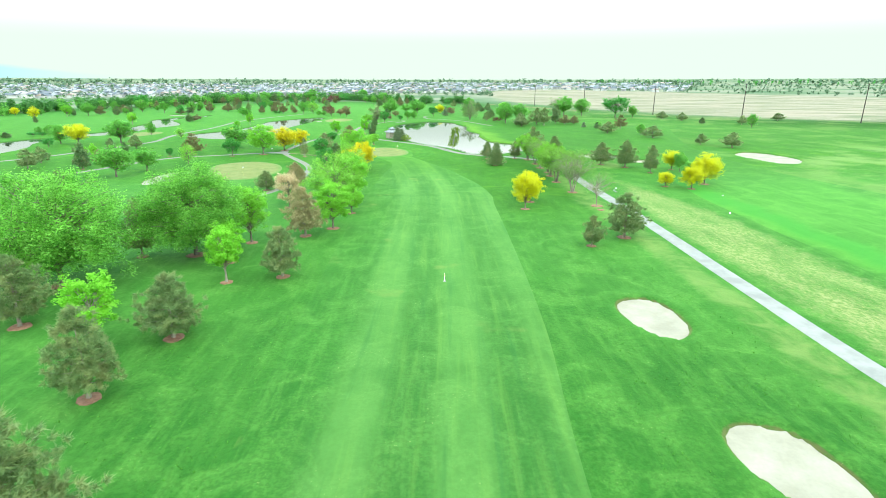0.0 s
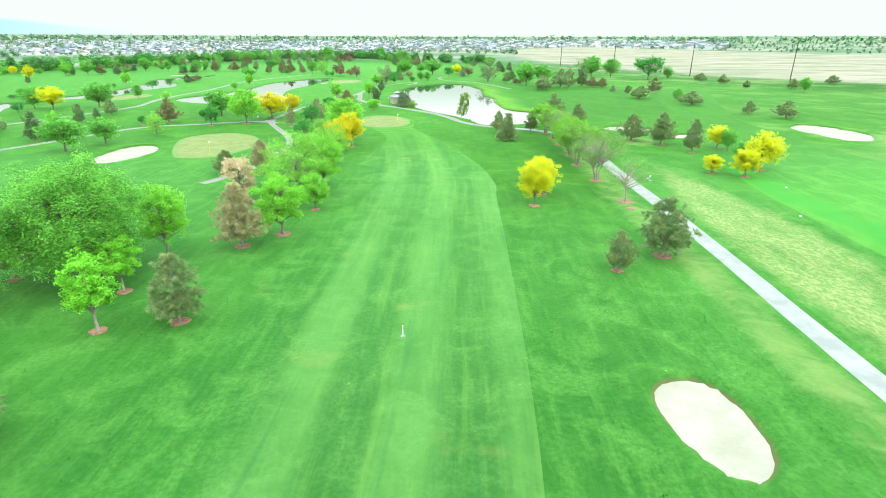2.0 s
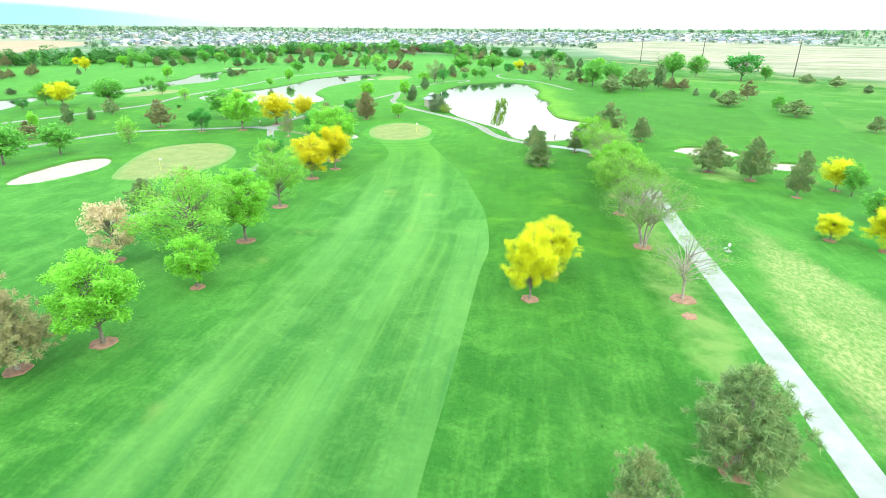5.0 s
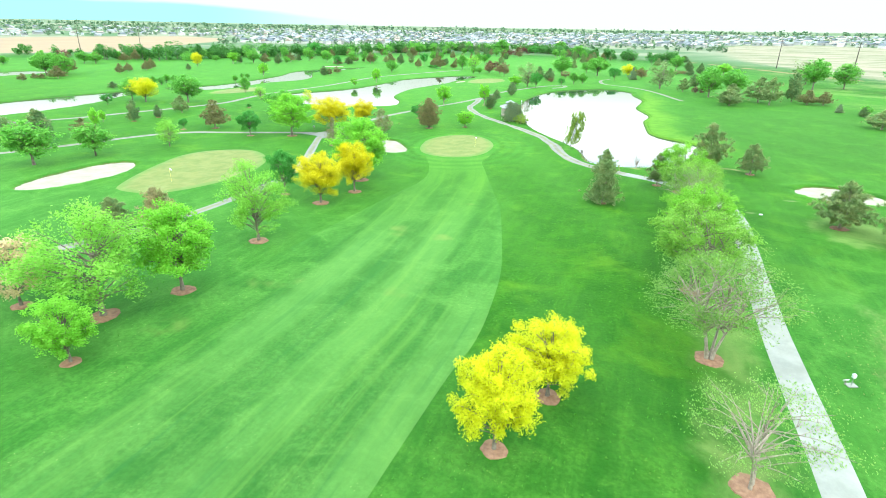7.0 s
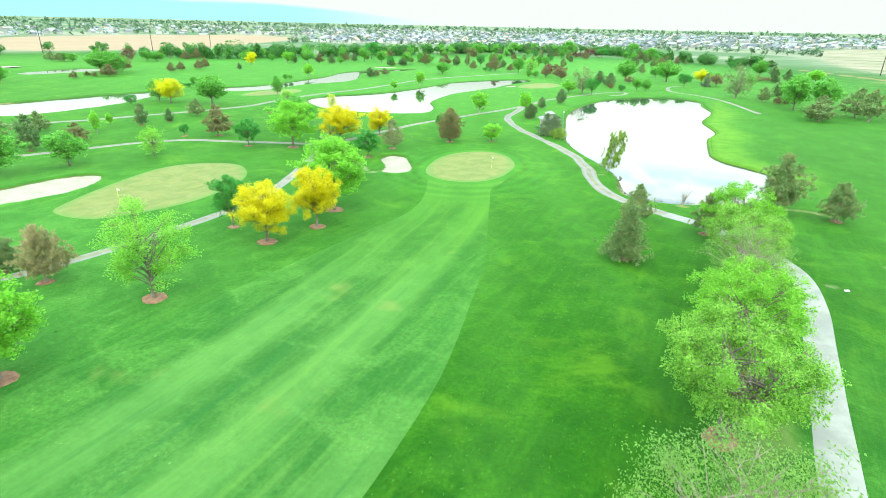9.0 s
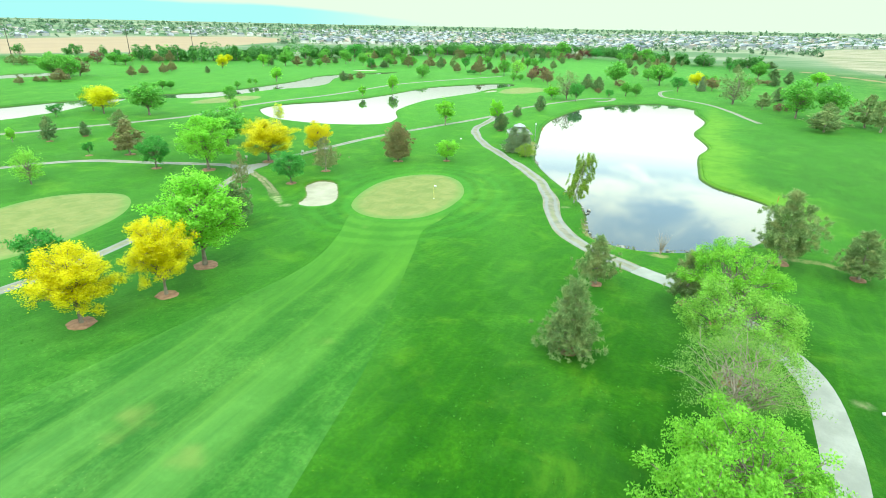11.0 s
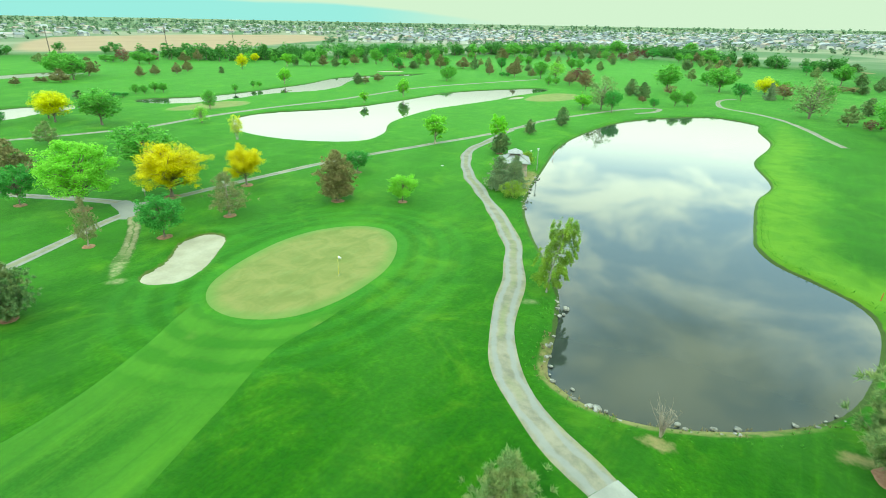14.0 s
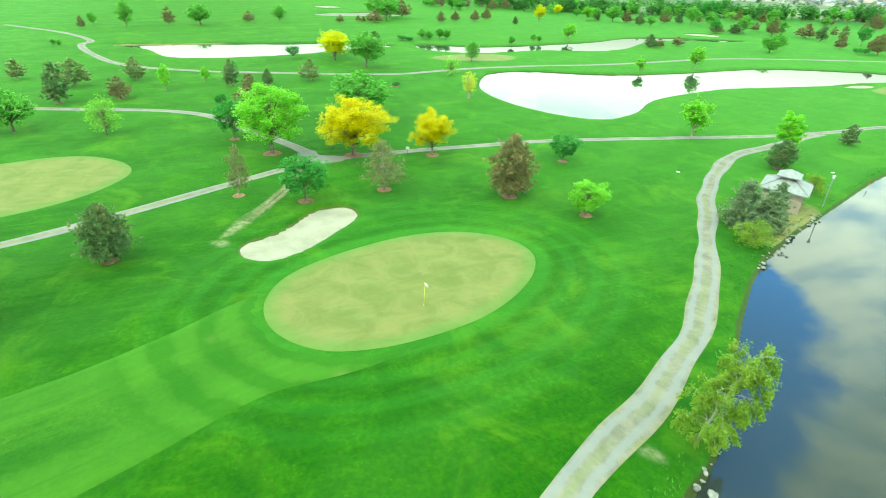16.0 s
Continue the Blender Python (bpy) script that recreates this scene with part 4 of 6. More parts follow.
def weeping_birch(rng, H, W):
    """A leaning slim trunk, arched branches and hanging strands of small leaves."""
    t = np.linspace(0, 1, 9)
    trunk = np.stack([0.20 * H * t ** 1.5 + 0.05 * np.sin(t * 5), 0.03 * H * t, t * H * 0.96], -1)
    wood, spots = [tube(trunk, 0.012 * H * (1 - 0.85 * t) + 0.008, 8)], []
    for i in range(64):
        f = 0.12 + 0.86 * (i + rng.uniform(-0.4, 0.4)) / 64
        c0 = np.array([np.interp(f, t, trunk[:, j]) for j in range(3)])
        a, R = i * 2.39996 + rng.uniform(-0.5, 0.5), W / 2 * (0.30 + 0.72 * np.sin(np.clip(1.12 - f, 0.05, 1.0) * 2.3)) * rng.uniform(0.45, 1.1)
        q = np.linspace(0, 1, 5)
        arm = c0 + np.stack([np.cos(a) * R * q, np.sin(a) * R * q, R * (0.75 * q - 0.55 * q * q)], -1)
        wood.append(tube(arm, 0.0032 * H * (1 - 0.8 * q), 4))
        for k in range(rng.integers(2, 5)):
            s = rng.uniform(0.45, 1.0)
            p = np.array([np.interp(s, q, arm[:, j]) for j in range(3)]) + rng.normal(size=3) * 0.10
            L = min(rng.uniform(0.35, 1.05), max(0.25, p[2] - 0.5))
            way = np.array([np.cos(a) * 0.30, np.sin(a) * 0.30, -0.9]) + rng.normal(size=3) * 0.16
            m = int(170 * L)
            u = rng.random(m) ** 0.8
            spots.append(p + way * (u * L)[:, None] + rng.normal(size=(m, 3)) * (0.05 + 0.07 * (1 - u))[:, None])
    return wood, np.concatenate(spots)


def tufts(rng, places, ways, length, blades, thick):
    """Sprays of needles: thin blades that fan out from every place."""
    n = len(places)
    d = np.repeat(ways, blades, 0) * 0.75 + rng.normal(size=(n * blades, 3)) * 0.75
    d /= np.linalg.norm(d, axis=1)[:, None]
    o = np.repeat(places, blades, 0) + rng.normal(size=(n * blades, 3)) * length * 0.22
    side = np.cross(d, rng.normal(size=d.shape))
    side /= np.linalg.norm(side, axis=1)[:, None] + 1e-9
    s = (length * rng.uniform(0.6, 1.3, len(d)))[:, None]
    V = np.stack([o - side * thick * s, o + side * thick * s, o + d * s], 1)
    return V.reshape(-1, 3), np.arange(len(d) * 3).reshape(-1, 3)


def conifer(rng, H, W, base, whorls, arms, profile, rise, length, blades, per, thick=0.16):
    """Trunk, arms and needle sprays of a pine or spruce."""
    t = np.linspace(0, 1, 8)
    bend = rng.normal(size=2) * 0.025 * H
    trunk = np.stack([bend[0] * np.sin(t * 3), bend[1] * np.sin(t * 2.4), t * H * 0.97], -1)
    r = 0.024 * H * (1 - 0.9 * t)
    r[0] *= 1.3
    wood, P, D = [tube(trunk, r, 8)], [], []
    for w in range(whorls):
        f = (w + rng.uniform(-0.3, 0.3)) / max(1, whorls - 1)
        f = min(max(f, 0.0), 1.0)
        z = H * (base + (0.93 - base) * f)
        reach = W / 2 * profile(f)
        k = max(3, int(arms * (0.55 + 0.45 * (1 - f))))
        for i in range(k):
            a = 2 * np.pi * (i + rng.uniform(-0.35, 0.35)) / k + w * 1.1
            R = reach * rng.uniform(0.58, 1.18)
            s = np.linspace(0, 1, 5)
            up = rise * R * (s ** 1.6) + rng.normal() * 0.05 * R
            c0 = np.array([np.interp(z, trunk[:, 2], trunk[:, j]) for j in range(2)])
            line = np.stack([c0[0] + np.cos(a) * R * s, c0[1] + np.sin(a) * R * s, z + up * s], -1)
            wood.append(tube(line, 0.0055 * H * (1 - f * 0.5) * (1 - 0.8 * s), 4))
            m = max(2, int(per * (0.35 + R / (W / 2))))
            q = rng.uniform(0.28, 1.0, m) ** 0.7
            base_pts = np.stack([np.interp(q, s, line[:, j]) for j in range(3)], -1)
            off = rng.normal(size=(m, 3)) * np.array([1, 1, 0.42]) * (R * 0.10 + 0.12) * (0.4 + q[:, None])
            P.append(base_pts + off)
            D.append(np.array([np.cos(a) * 0.7, np.sin(a) * 0.7, 0.45]) + off * 0.8 / max(R * 0.2, 0.1))
    P.append(np.array([[trunk[-1][0], trunk[-1][1], H * 0.95]] * 3) + rng.normal(size=(3, 3)) * 0.12)
    D.append(np.array([[0, 0, 1.0]] * 3))
    P, D = np.concatenate(P), np.concatenate(D)
    D /= np.linalg.norm(D, axis=1)[:, None] + 1e-9
    return wood, tufts(rng, P, D, length, blades, thick)


DOME = lambda f: (0.80 + 0.55 * f - 1.15 * f * f) if f < 0.95 else 0.18
CONE = lambda f: (0.86 + 0.28 * f - 0.98 * f * f)
EGG = lambda f: 0.72 + 0.75 * f - 1.32 * f * f
PYRAMID = lambda f: (0.86 + 0.16 * min(1.0, f / 0.14)) - 0.38 * f - 0.48 * f * f
SPIRE = lambda f: 0.95 - 0.75 * f

# kind: (name, label, category, leaf material, bark)
KINDS = {
    "pin": ("pine_tree", "grey-green pine with a broad open crown of needle tufts", "pine", "needle", "bark_pine"),
    "brp": ("pine_tree", "brownish pine with thin needle tufts and a pale trunk", "pine", "needle_brown", "bark_pine"),
    "con": ("conifer_tree", "dense dark conifer with a rounded, egg-shaped crown", "conifer", "needle_dark", "bark"),
    "olc": ("conifer_tree", "dense olive-brown conifer with a rounded crown on a mulch bed", "conifer", "needle_olive", "bark"),
    "rnd": ("conifer_tree", "low dense dark pine bush on a mulch bed", "conifer", "needle_dark", "bark"),
    "spr": ("spruce_tree", "grey-green spruce with a dense pyramid of branches down to its bed", "spruce", "needle", "bark_pine"),
    "blu": ("spruce_tree", "blue-grey spruce with dense foliage", "spruce", "needle_blue", "bark"),
    "thn": ("pine_tree", "sparse brownish pine with bare pale limbs showing", "pine", "needle_thin", "bark_pine"),
    "dec": ("maple_tree", "fresh green leafy shade tree with a full crown", "tree", "leaf_green", "bark"),
    "lim": ("young_tree", "slender young tree with bright lime leaves", "tree", "leaf_lime", "bark_pine"),
    "dkd": ("shade_tree", "small deep green tree with a dense rounded crown", "tree", "leaf_dark", "bark"),
    "wil": ("willow_tree", "huge dense willow with a drooping green crown", "willow", "leaf_willow", "bark"),
    "loc": ("locust_tree", "airy pale green tree with limbs showing through", "tree", "leaf_locust", "bark"),
    "row": ("row_tree", "leafy bright green tree in the row beside the cart path", "tree", "leaf_row", "bark"),
    "rwl": ("row_tree", "leafy lime green tree in the row beside the cart path", "tree", "leaf_row_lime", "bark"),
    "bar": ("row_tree", "thinly leaved pale green tree with forked limbs showing", "tree", "leaf_airy", "bark_pine"),
    "twg": ("row_tree", "nearly bare forked tree with a few pale new leaves", "tree", "leaf_airy", "bark_pine"),
    "yeo": ("yellow_tree", "golden yellow flowering tree with a broad domed crown", "tree", "leaf_golden", "bark"),
    "yel": ("yellow_tree", "bright yellow flowering tree with layered foliage", "tree", "leaf_yellow", "bark"),
    "brn": ("brown_tree", "pinkish brown tree in thin leaf", "tree", "leaf_brown", "bark"),
    "pur": ("plum_tree", "dark purple-leaved plum tree on the grass", "tree", "leaf_purple", "bark"),
    "gre": ("poplar_tree", "tall grey-green tree with a thin crown", "tree", "leaf_grey", "bark"),
    "gol": ("weeping_tree", "small golden weeping tree at the pond's edge", "tree", "leaf_gold", "bark_pale"),
    "wee": ("weeping_bush", "yellow-green weeping bush beside the pond house", "bush", "leaf_birch", "bark"),
    "bir": ("birch_tree", "leaning pale birch with drooping light green leaves", "birch", "leaf_birch", "bark_pale"),
}


def grow(kind, seed, fine):
    """Builds one tree of a kind, about its foot: an Empty with a trunk and a crown."""
    rng = np.random.default_rng(seed)
    name, label, category, leaf_mat, bark = KINDS[kind]
    if not fine:
        leaf_mat = {"leaf_green": "leaf_far", "leaf_lime": "leaf_green", "needle_brown": "needle_rust", "leaf_brown": "leaf_rust"}.get(leaf_mat, leaf_mat)
    d = 1.0 if fine else 0.25
    big = 1.0 if fine else 2.0
    if kind in ("pin", "brp"):
        wood, crown = conifer(rng, 7.0, 5.6, 0.19, 10 if fine else 7, 8 if fine else 6, PYRAMID if rng.uniform() < 0.75 else CONE, 0.26, 0.36 * (1 if fine else 1.6), 46 if fine else 11, 10 if fine else 8, 0.075 if fine else 0.20)
        size = (7.0, 5.6)
    elif kind == "bir":
        wood, L = weeping_birch(rng, 7.0, 3.6)
        crown = leaves(rng, L, 0.135, 0.2, 0.46)
        size = (7.0, 3.6)
    elif kind == "thn":
        wood, crown = conifer(rng, 6.2, 4.6, 0.18, 11, 7, CONE, 0.3, 0.30, 16, 8, 0.09)
        size = (6.2, 4.6)
    elif kind in ("con", "rnd", "olc"):
        wood, crown = conifer(rng, 6.0, 4.4, 0.10, 13 if fine else 9, 10 if fine else 8, EGG, 0.45, 0.27 * (1 if fine else 1.9), 26 if fine else 8, 10 if fine else 6, 0.13 if fine else 0.25)
        size = (6.0, 4.4)
    elif kind == "spr":
        wood, crown = conifer(rng, 6.6, 4.8, 0.07, 14, 9, SPIRE, 0.24, 0.30, 24, 12, 0.10)
        size = (6.6, 4.8)
    elif kind == "blu":
        wood, crown = conifer(rng, 5.5, 4.0, 0.05, 13 if fine else 9, 10 if fine else 8, SPIRE, 0.2, 0.26 * (1 if fine else 1.9), 24 if fine else 8, 9 if fine else 6, 0.13 if fine else 0.25)
        size = (5.5, 4.0)
    else:
        H, W, base, clusters, per, s, spread, stems, droop, up, aspect, top = {
            "dec": (8.5, 7.0, 0.20, 78, 230, 0.215, 0.076, 1, 0.0, 0.35, 0.65, 1.0),
            "lim": (6.8, 4.2, 0.20, 54, 200, 0.20, 0.088, 1, 0.0, 0.35, 0.65, 1.0),
            "dkd": (5.2, 5.0, 0.22, 54, 150, 0.20, 0.078, 1, 0.0, 0.35, 0.65, 1.0),
            "wil": (13.0, 14.0, 0.14, 240, 330, 0.26, 0.062, 1, 0.10, 0.20, 0.42, 1.0),
            "loc": (9.4, 8.4, 0.16, 62, 200, 0.23, 0.085, 1, 0.02, 0.35, 0.50, 1.0),
            "row": (9.0, 8.8, 0.32, 84, 330, 0.165, 0.058, 3, 0.03, 0.35, 0.50, 1.0),
            "rwl": (9.0, 8.8, 0.30, 84, 300, 0.180, 0.055, 3, 0.03, 0.35, 0.50, 1.0),
            "bar": (8.6, 9.0, 0.34, 80, 150, 0.15, 0.068, 4, 0.02, 0.35, 0.45, 1.0),
            "twg": (6.6, 7.0, 0.34, 44, 80, 0.13, 0.080, 2, 0.02, 0.35, 0.45, 1.0),
            "yeo": (6.8, 6.2, 0.20, 110, 300, 0.155, 0.070, 1, 0.03, 0.9, 0.50, 1.0),
            "yel": (6.8, 6.2, 0.20, 110, 300, 0.155, 0.070, 1, 0.03, 0.9, 0.50, 1.0),
            "brn": (6.4, 5.4, 0.18, 46, 110, 0.26, 0.090, 1, 0.0, 0.35, 0.55, 1.0),
            "pur": (7.0, 6.5, 0.12, 44, 95, 0.30, 0.090, 1, 0.0, 0.35, 0.6, 1.0),
            "gre": (12.0, 10.5, 0.08, 60, 90, 0.34, 0.080, 2, 0.0, 0.35, 0.5, 1.0),
            "gol": (5.4, 3.2, 0.30, 36, 80, 0.24, 0.100, 4, 0.16, 0.2, 0.35, 1.0),
            "wee": (4.2, 4.2, 0.05, 44, 95, 0.24, 0.095, 1, 0.18, 0.2, 0.35, 1.0),
        }[kind]
        wood, L = broadleaf(rng, H, W, base, clusters, per * d * (1 if fine else 0.8), s, spread * (1 if fine else 1.25), stems, droop, top, 0.0, 0.35 if fine else 0.0, 0.30 if kind in ("yel", "yeo") else 0.45 if kind in ("dec", "wil", "lim") else 0.60)
        crown = leaves(rng, L, s * big, up, aspect)
        size = (H, W)
    root = new(name)
    tagged(root, label, category)
    part("trunk", mesh_of("trunk", *gather(wood), True), MAT[bark], root)
    part("crown", mesh_of("crown", *crown), MAT[leaf_mat], root)
    return root, size


STOCK = {}


def plant(kind, x, y, H, W, fine, turn=None, group="", z=None):
    """A tree at a place: the first of its sort is built there, later ones are copies."""
    pick = random.randrange(3 if fine else 2)
    key = (kind, fine, pick)
    m = pose(x, y, level(x, y) - 0.05 if z is None else z, 0, 0, random.uniform(0, 360) if turn is None else turn)
    if key not in STOCK:
        STOCK[key] = (*grow(kind, 31 * (list(KINDS).index(kind) + 1) + 7 * pick + (1 if fine else 500), fine), True)
    root, size, unused = STOCK[key]
    sx, sz = W / size[1], H / size[0]
    if unused:
        STOCK[key] = (root, size, False)
        root.matrix_basis = m @ Matrix.Diagonal((sx, sx, sz, 1))
        ob = root
    else:
        ob = copy_thing(root, Matrix.Identity(4))
        ob.matrix_basis = m @ Matrix.Diagonal((sx, sx, sz, 1))
    return tagged(ob, group=group)


def mulch_bed():
    """A low heap of bark with a ragged round edge."""
    rng = np.random.default_rng(5)
    bm = bmesh.new()
    n, rings = 28, [(0.0, 0.10), (0.35, 0.10), (0.7, 0.085), (0.92, 0.06), (1.0, -0.06)]
    rows = []
    for r, z in rings[1:]:
        rows.append([bm.verts.new((math.cos(a) * r * (1 + 0.07 * math.sin(3 * a) + 0.04 * rng.normal()), math.sin(a) * r * (1 + 0.06 * math.cos(2 * a) + 0.04 * rng.normal()), z + 0.012 * rng.normal())) for a in np.linspace(0, 2 * math.pi, n, endpoint=False)])
    top = bm.verts.new((0, 0, 0.11))
    for i in range(n):
        bm.faces.new((top, rows[0][i], rows[0][(i + 1) % n]))
        for a, b in zip(rows, rows[1:]):
            bm.faces.new((a[i], b[i], b[(i + 1) % n], a[(i + 1) % n]))
    return tagged(part("mulch_bed", bm, MAT["mulch"]), "round reddish-brown bark mulch bed on the grass", "mulch", "mulch beds round the trees")


FIRST_BED = []


def bed(x, y, r):
    m = pose(x, y, level(x, y), 0, 0, random.uniform(0, 360))
    if not FIRST_BED:
        FIRST_BED.append(mulch_bed())
        ob = FIRST_BED[0]
    else:
        ob = copy_thing(FIRST_BED[0], Matrix.Identity(4))
    ob.matrix_basis = m @ Matrix.Diagonal((r, r, 1, 1))


TREES = [
    ("pin", [(-20.1, 21.8, 8.4, 6.1), (27.8, 165.9, 5.4, 4.0), (-25.1, 36.1, 7.5, 5.3), (19.4, 166.0, 5.4, 3.9), (43.6, 180.7, 5.6, 4.9), (36.3, 181.8, 8.5, 6.5), (-23.2, 46.0, 6.5, 5.6), (-39.1, 49.0, 7.3, 5.9), (-17.2, 62.1, 6.4, 5.0), (50.2, 152.6, 6.4, 6.5), (-38.0, 70.6, 8.1, 4.6), (24.0, 73.8, 4.6, 3.4), (30.3, 78.1, 7.0, 6.4), (-70.0, 105.3, 6.5, 3.8), (58.6, 137.7, 7.2, 4.3), (-34.1, 116.8, 4.3, 4.5), (-107.6, 150.6, 5.4, 6.3), (55.4, 147.4, 7.5, 5.8), (-117.5, 139.3, 4.1, 4.2), (-111.2, 161.4, 4.8, 4.5), (-101.2, 196.3, 4.8, 4.5)]),
    ("pin", [(51.8, 291.5, 5.9, 9.9), (65.5, 299.4, 9.3, 7.6), (63.1, 307.0, 9.0, 8.8), (85.1, 252.3, 5.2, 9.1), (110.9, 192.8, 5.4, 8.0), (104.2, 202.9, 4.2, 5.3), (38.2, 335.0, 5.7, 5.5), (96.7, 228.5, 5.1, 8.7), (176.3, 300.9, 4.9, 6.7), (53.5, 305.4, 6.4, 8.0), (218.1, 334.4, 4.6, 8.6), (159.0, 336.5, 5.0, 7.0), (154.7, 354.7, 4.7, 8.0)]),
    ("yel", [(18.7, 97.7, 7.0, 5.0), (20.8, 104.0, 6.0, 5.7), (58.9, 115.8, 5.2, 5.3), (64.5, 121.3, 7.3, 6.4), (54.3, 118.7, 3.5, 3.6), (66.4, 142.9, 5.4, 4.9), (-128.8, 209.3, 8.0, 8.7), (12.1, 412.2, 7.0, 7.8), (-240.5, 351.9, 8.3, 6.3), (-281.8, 394.1, 6.2, 5.4)]),
    ("dec", [(-13.0, 95.0, 5.3, 4.3), (-18.4, 150.0, 10.2, 8.9), (-14.4, 107.3, 8.7, 6.7), (-25.3, 76.8, 8.4, 5.3), (-52.3, 179.6, 9.5, 9.2), (-14.7, 84.5, 7.8, 6.1), (-66.3, 196.8, 7.8, 9.6), (63.6, 127.0, 4.3, 3.7), (-76.4, 136.4, 7.6, 8.7), (67.1, 139.6, 5.0, 3.4), (-73.6, 146.3, 5.9, 6.4), (-167.4, 139.5, 1.8, 2.5), (-115.9, 214.1, 8.4, 9.7), (51.3, 316.9, 11.2, 17.5), (-136.6, 211.1, 6.9, 6.5), (96.2, 241.2, 4.9, 4.0), (-213.2, 156.1, 9.2, 5.2), (-152.2, 280.2, 3.0, 2.4), (-221.2, 144.9, 4.5, 2.9), (-117.0, 371.4, 5.8, 7.1), (-8.0, 348.6, 5.4, 7.7), (-222.3, 181.1, 7.5, 8.8)]),
    ("dec", [(169.7, 280.4, 6.8, 5.2), (89.5, 281.4, 3.3, 3.4), (32.5, 405.5, 5.9, 8.6), (-238.1, 214.2, 6.3, 5.9), (17.2, 415.6, 5.8, 7.8), (-23.3, 398.0, 10.7, 10.5), (-4.7, 410.4, 10.1, 11.9), (-244.7, 262.9, 11.0, 18.8), (-159.4, 294.9, 2.6, 3.8), (-169.5, 451.0, 6.4, 6.9), (-123.5, 384.7, 5.9, 6.8), (139.1, 365.7, 7.6, 6.4), (95.4, 375.2, 13.1, 11.9), (110.5, 385.9, 11.3, 10.9), (-244.4, 392.8, 6.6, 7.0)]),
    ("loc", [(-17.0, 101.0, 9.7, 9.8), (-16.1, 120.7, 9.2, 6.8), (-67.8, 158.6, 5.6, 4.5)]),
    ("yeo", [(-17.5, 136.4, 7.3, 7.0), (-15.9, 143.4, 7.7, 6.1), (-48.1, 190.1, 7.9, 10.2), (-44.7, 200.7, 6.5, 6.0)]),
    ("olc", [(-27.1, 202.9, 7.5, 5.8)]),
    ("spr", [(20.2, 152.4, 6.6, 5.0)]),
    ("rnd", [(-25.8, 161.3, 5.5, 4.4)]),
    ("lim", [(-25.3, 67.9, 6.0, 3.4), (-29.4, 44.8, 6.9, 4.2), (-23.3, 60.4, 7.3, 3.9), (-99.0, 167.0, 5.2, 2.2), (-106.2, 174.9, 3.2, 1.7), (-38.9, 245.9, 6.5, 4.4), (-26.9, 252.8, 6.8, 3.6), (-32.1, 319.7, 4.8, 5.2), (-160.8, 311.7, 6.7, 4.7)]),
    ("brn", [(-25.1, 99.6, 6.6, 5.1), (-52.1, 379.2, 7.3, 6.0)]),
    ("brp", [(-28.0, 117.7, 6.0, 4.6), (-18.2, 80.3, 7.7, 5.8), (-75.0, 180.3, 6.8, 6.0), (-93.1, 159.3, 4.1, 4.6), (-213.8, 142.1, 4.0, 2.8), (-137.2, 336.1, 3.4, 3.8), (-222.6, 170.1, 6.5, 4.7), (-231.3, 239.3, 3.3, 3.7), (-120.6, 420.2, 5.7, 5.1), (99.2, 275.1, 7.0, 5.9), (-115.2, 434.4, 5.5, 6.1), (-233.2, 200.5, 4.4, 4.7), (81.8, 307.7, 5.1, 11.2), (-232.9, 289.7, 5.0, 4.4), (-139.7, 348.5, 3.5, 5.1), (-238.6, 311.4, 5.3, 5.2), (-254.8, 277.7, 8.2, 8.6), (-240.1, 301.0, 4.6, 5.2), (-247.3, 322.9, 5.6, 5.9), (-103.9, 416.8, 7.5, 7.2), (-229.3, 403.6, 6.3, 7.1)]),
    ("wil", [(-42.0, 60.1, 13.4, 15.2), (-31.0, 71.1, 12.4, 13.4)]),
    ("dec", [(-19.1, 208.1, 4.1, 4.4)]),
    ("bir", [(10.1, 192.8, 7.8, 3.9)]),
    ("thn", [(-37.7, 173.4, 6.1, 2.9), (-34.1, 189.6, 6.3, 5.3)]),
    ("dkd", [(-33.6, 180.1, 5.0, 5.4), (-36.0, 217.3, 3.9, 4.3), (-24.7, 138.0, 6.8, 4.3), (-60.9, 175.6, 5.6, 5.2), (-80.6, 175.6, 2.7, 2.0), (-90.8, 212.6, 1.2, 1.5), (-133.1, 198.8, 3.4, 3.4), (-14.0, 336.7, 3.4, 2.9), (6.6, 380.8, 6.3, 6.1), (-255.7, 271.9, 8.3, 9.7), (127.1, 364.7, 13.0, 15.9)]),
    ("con", [(-23.0, 245.9, 4.4, 4.0), (-27.1, 269.5, 3.5, 3.0), (-92.3, 149.7, 6.9, 4.5), (-100.7, 179.4, 5.3, 3.3), (-100.2, 186.8, 3.3, 2.4), (88.2, 278.7, 3.1, 2.8), (-25.4, 285.6, 4.9, 3.9), (-23.9, 361.1, 6.2, 6.0), (-31.3, 371.9, 6.3, 5.3), (157.4, 307.8, 3.5, 3.7), (75.8, 316.4, 10.2, 6.0), (53.1, 459.5, 6.5, 5.1)]),
    ("blu", [(-10.6, 222.4, 5.4, 4.6), (-8.8, 224.4, 4.6, 4.2), (-10.4, 227.7, 4.6, 3.4), (84.1, 287.6, 2.7, 2.6)]),
    ("wee", [(-6.9, 219.6, 2.5, 3.6), (-14.4, 240.6, 2.6, 2.6)]),
    ("gol", [(-76.3, 223.1, 5.6, 3.0)]),
    ("pur", [(-66.6, 401.3, 6.4, 5.6)]),
    ("gre", [(28.9, 345.2, 12.5, 11.6)]),
]
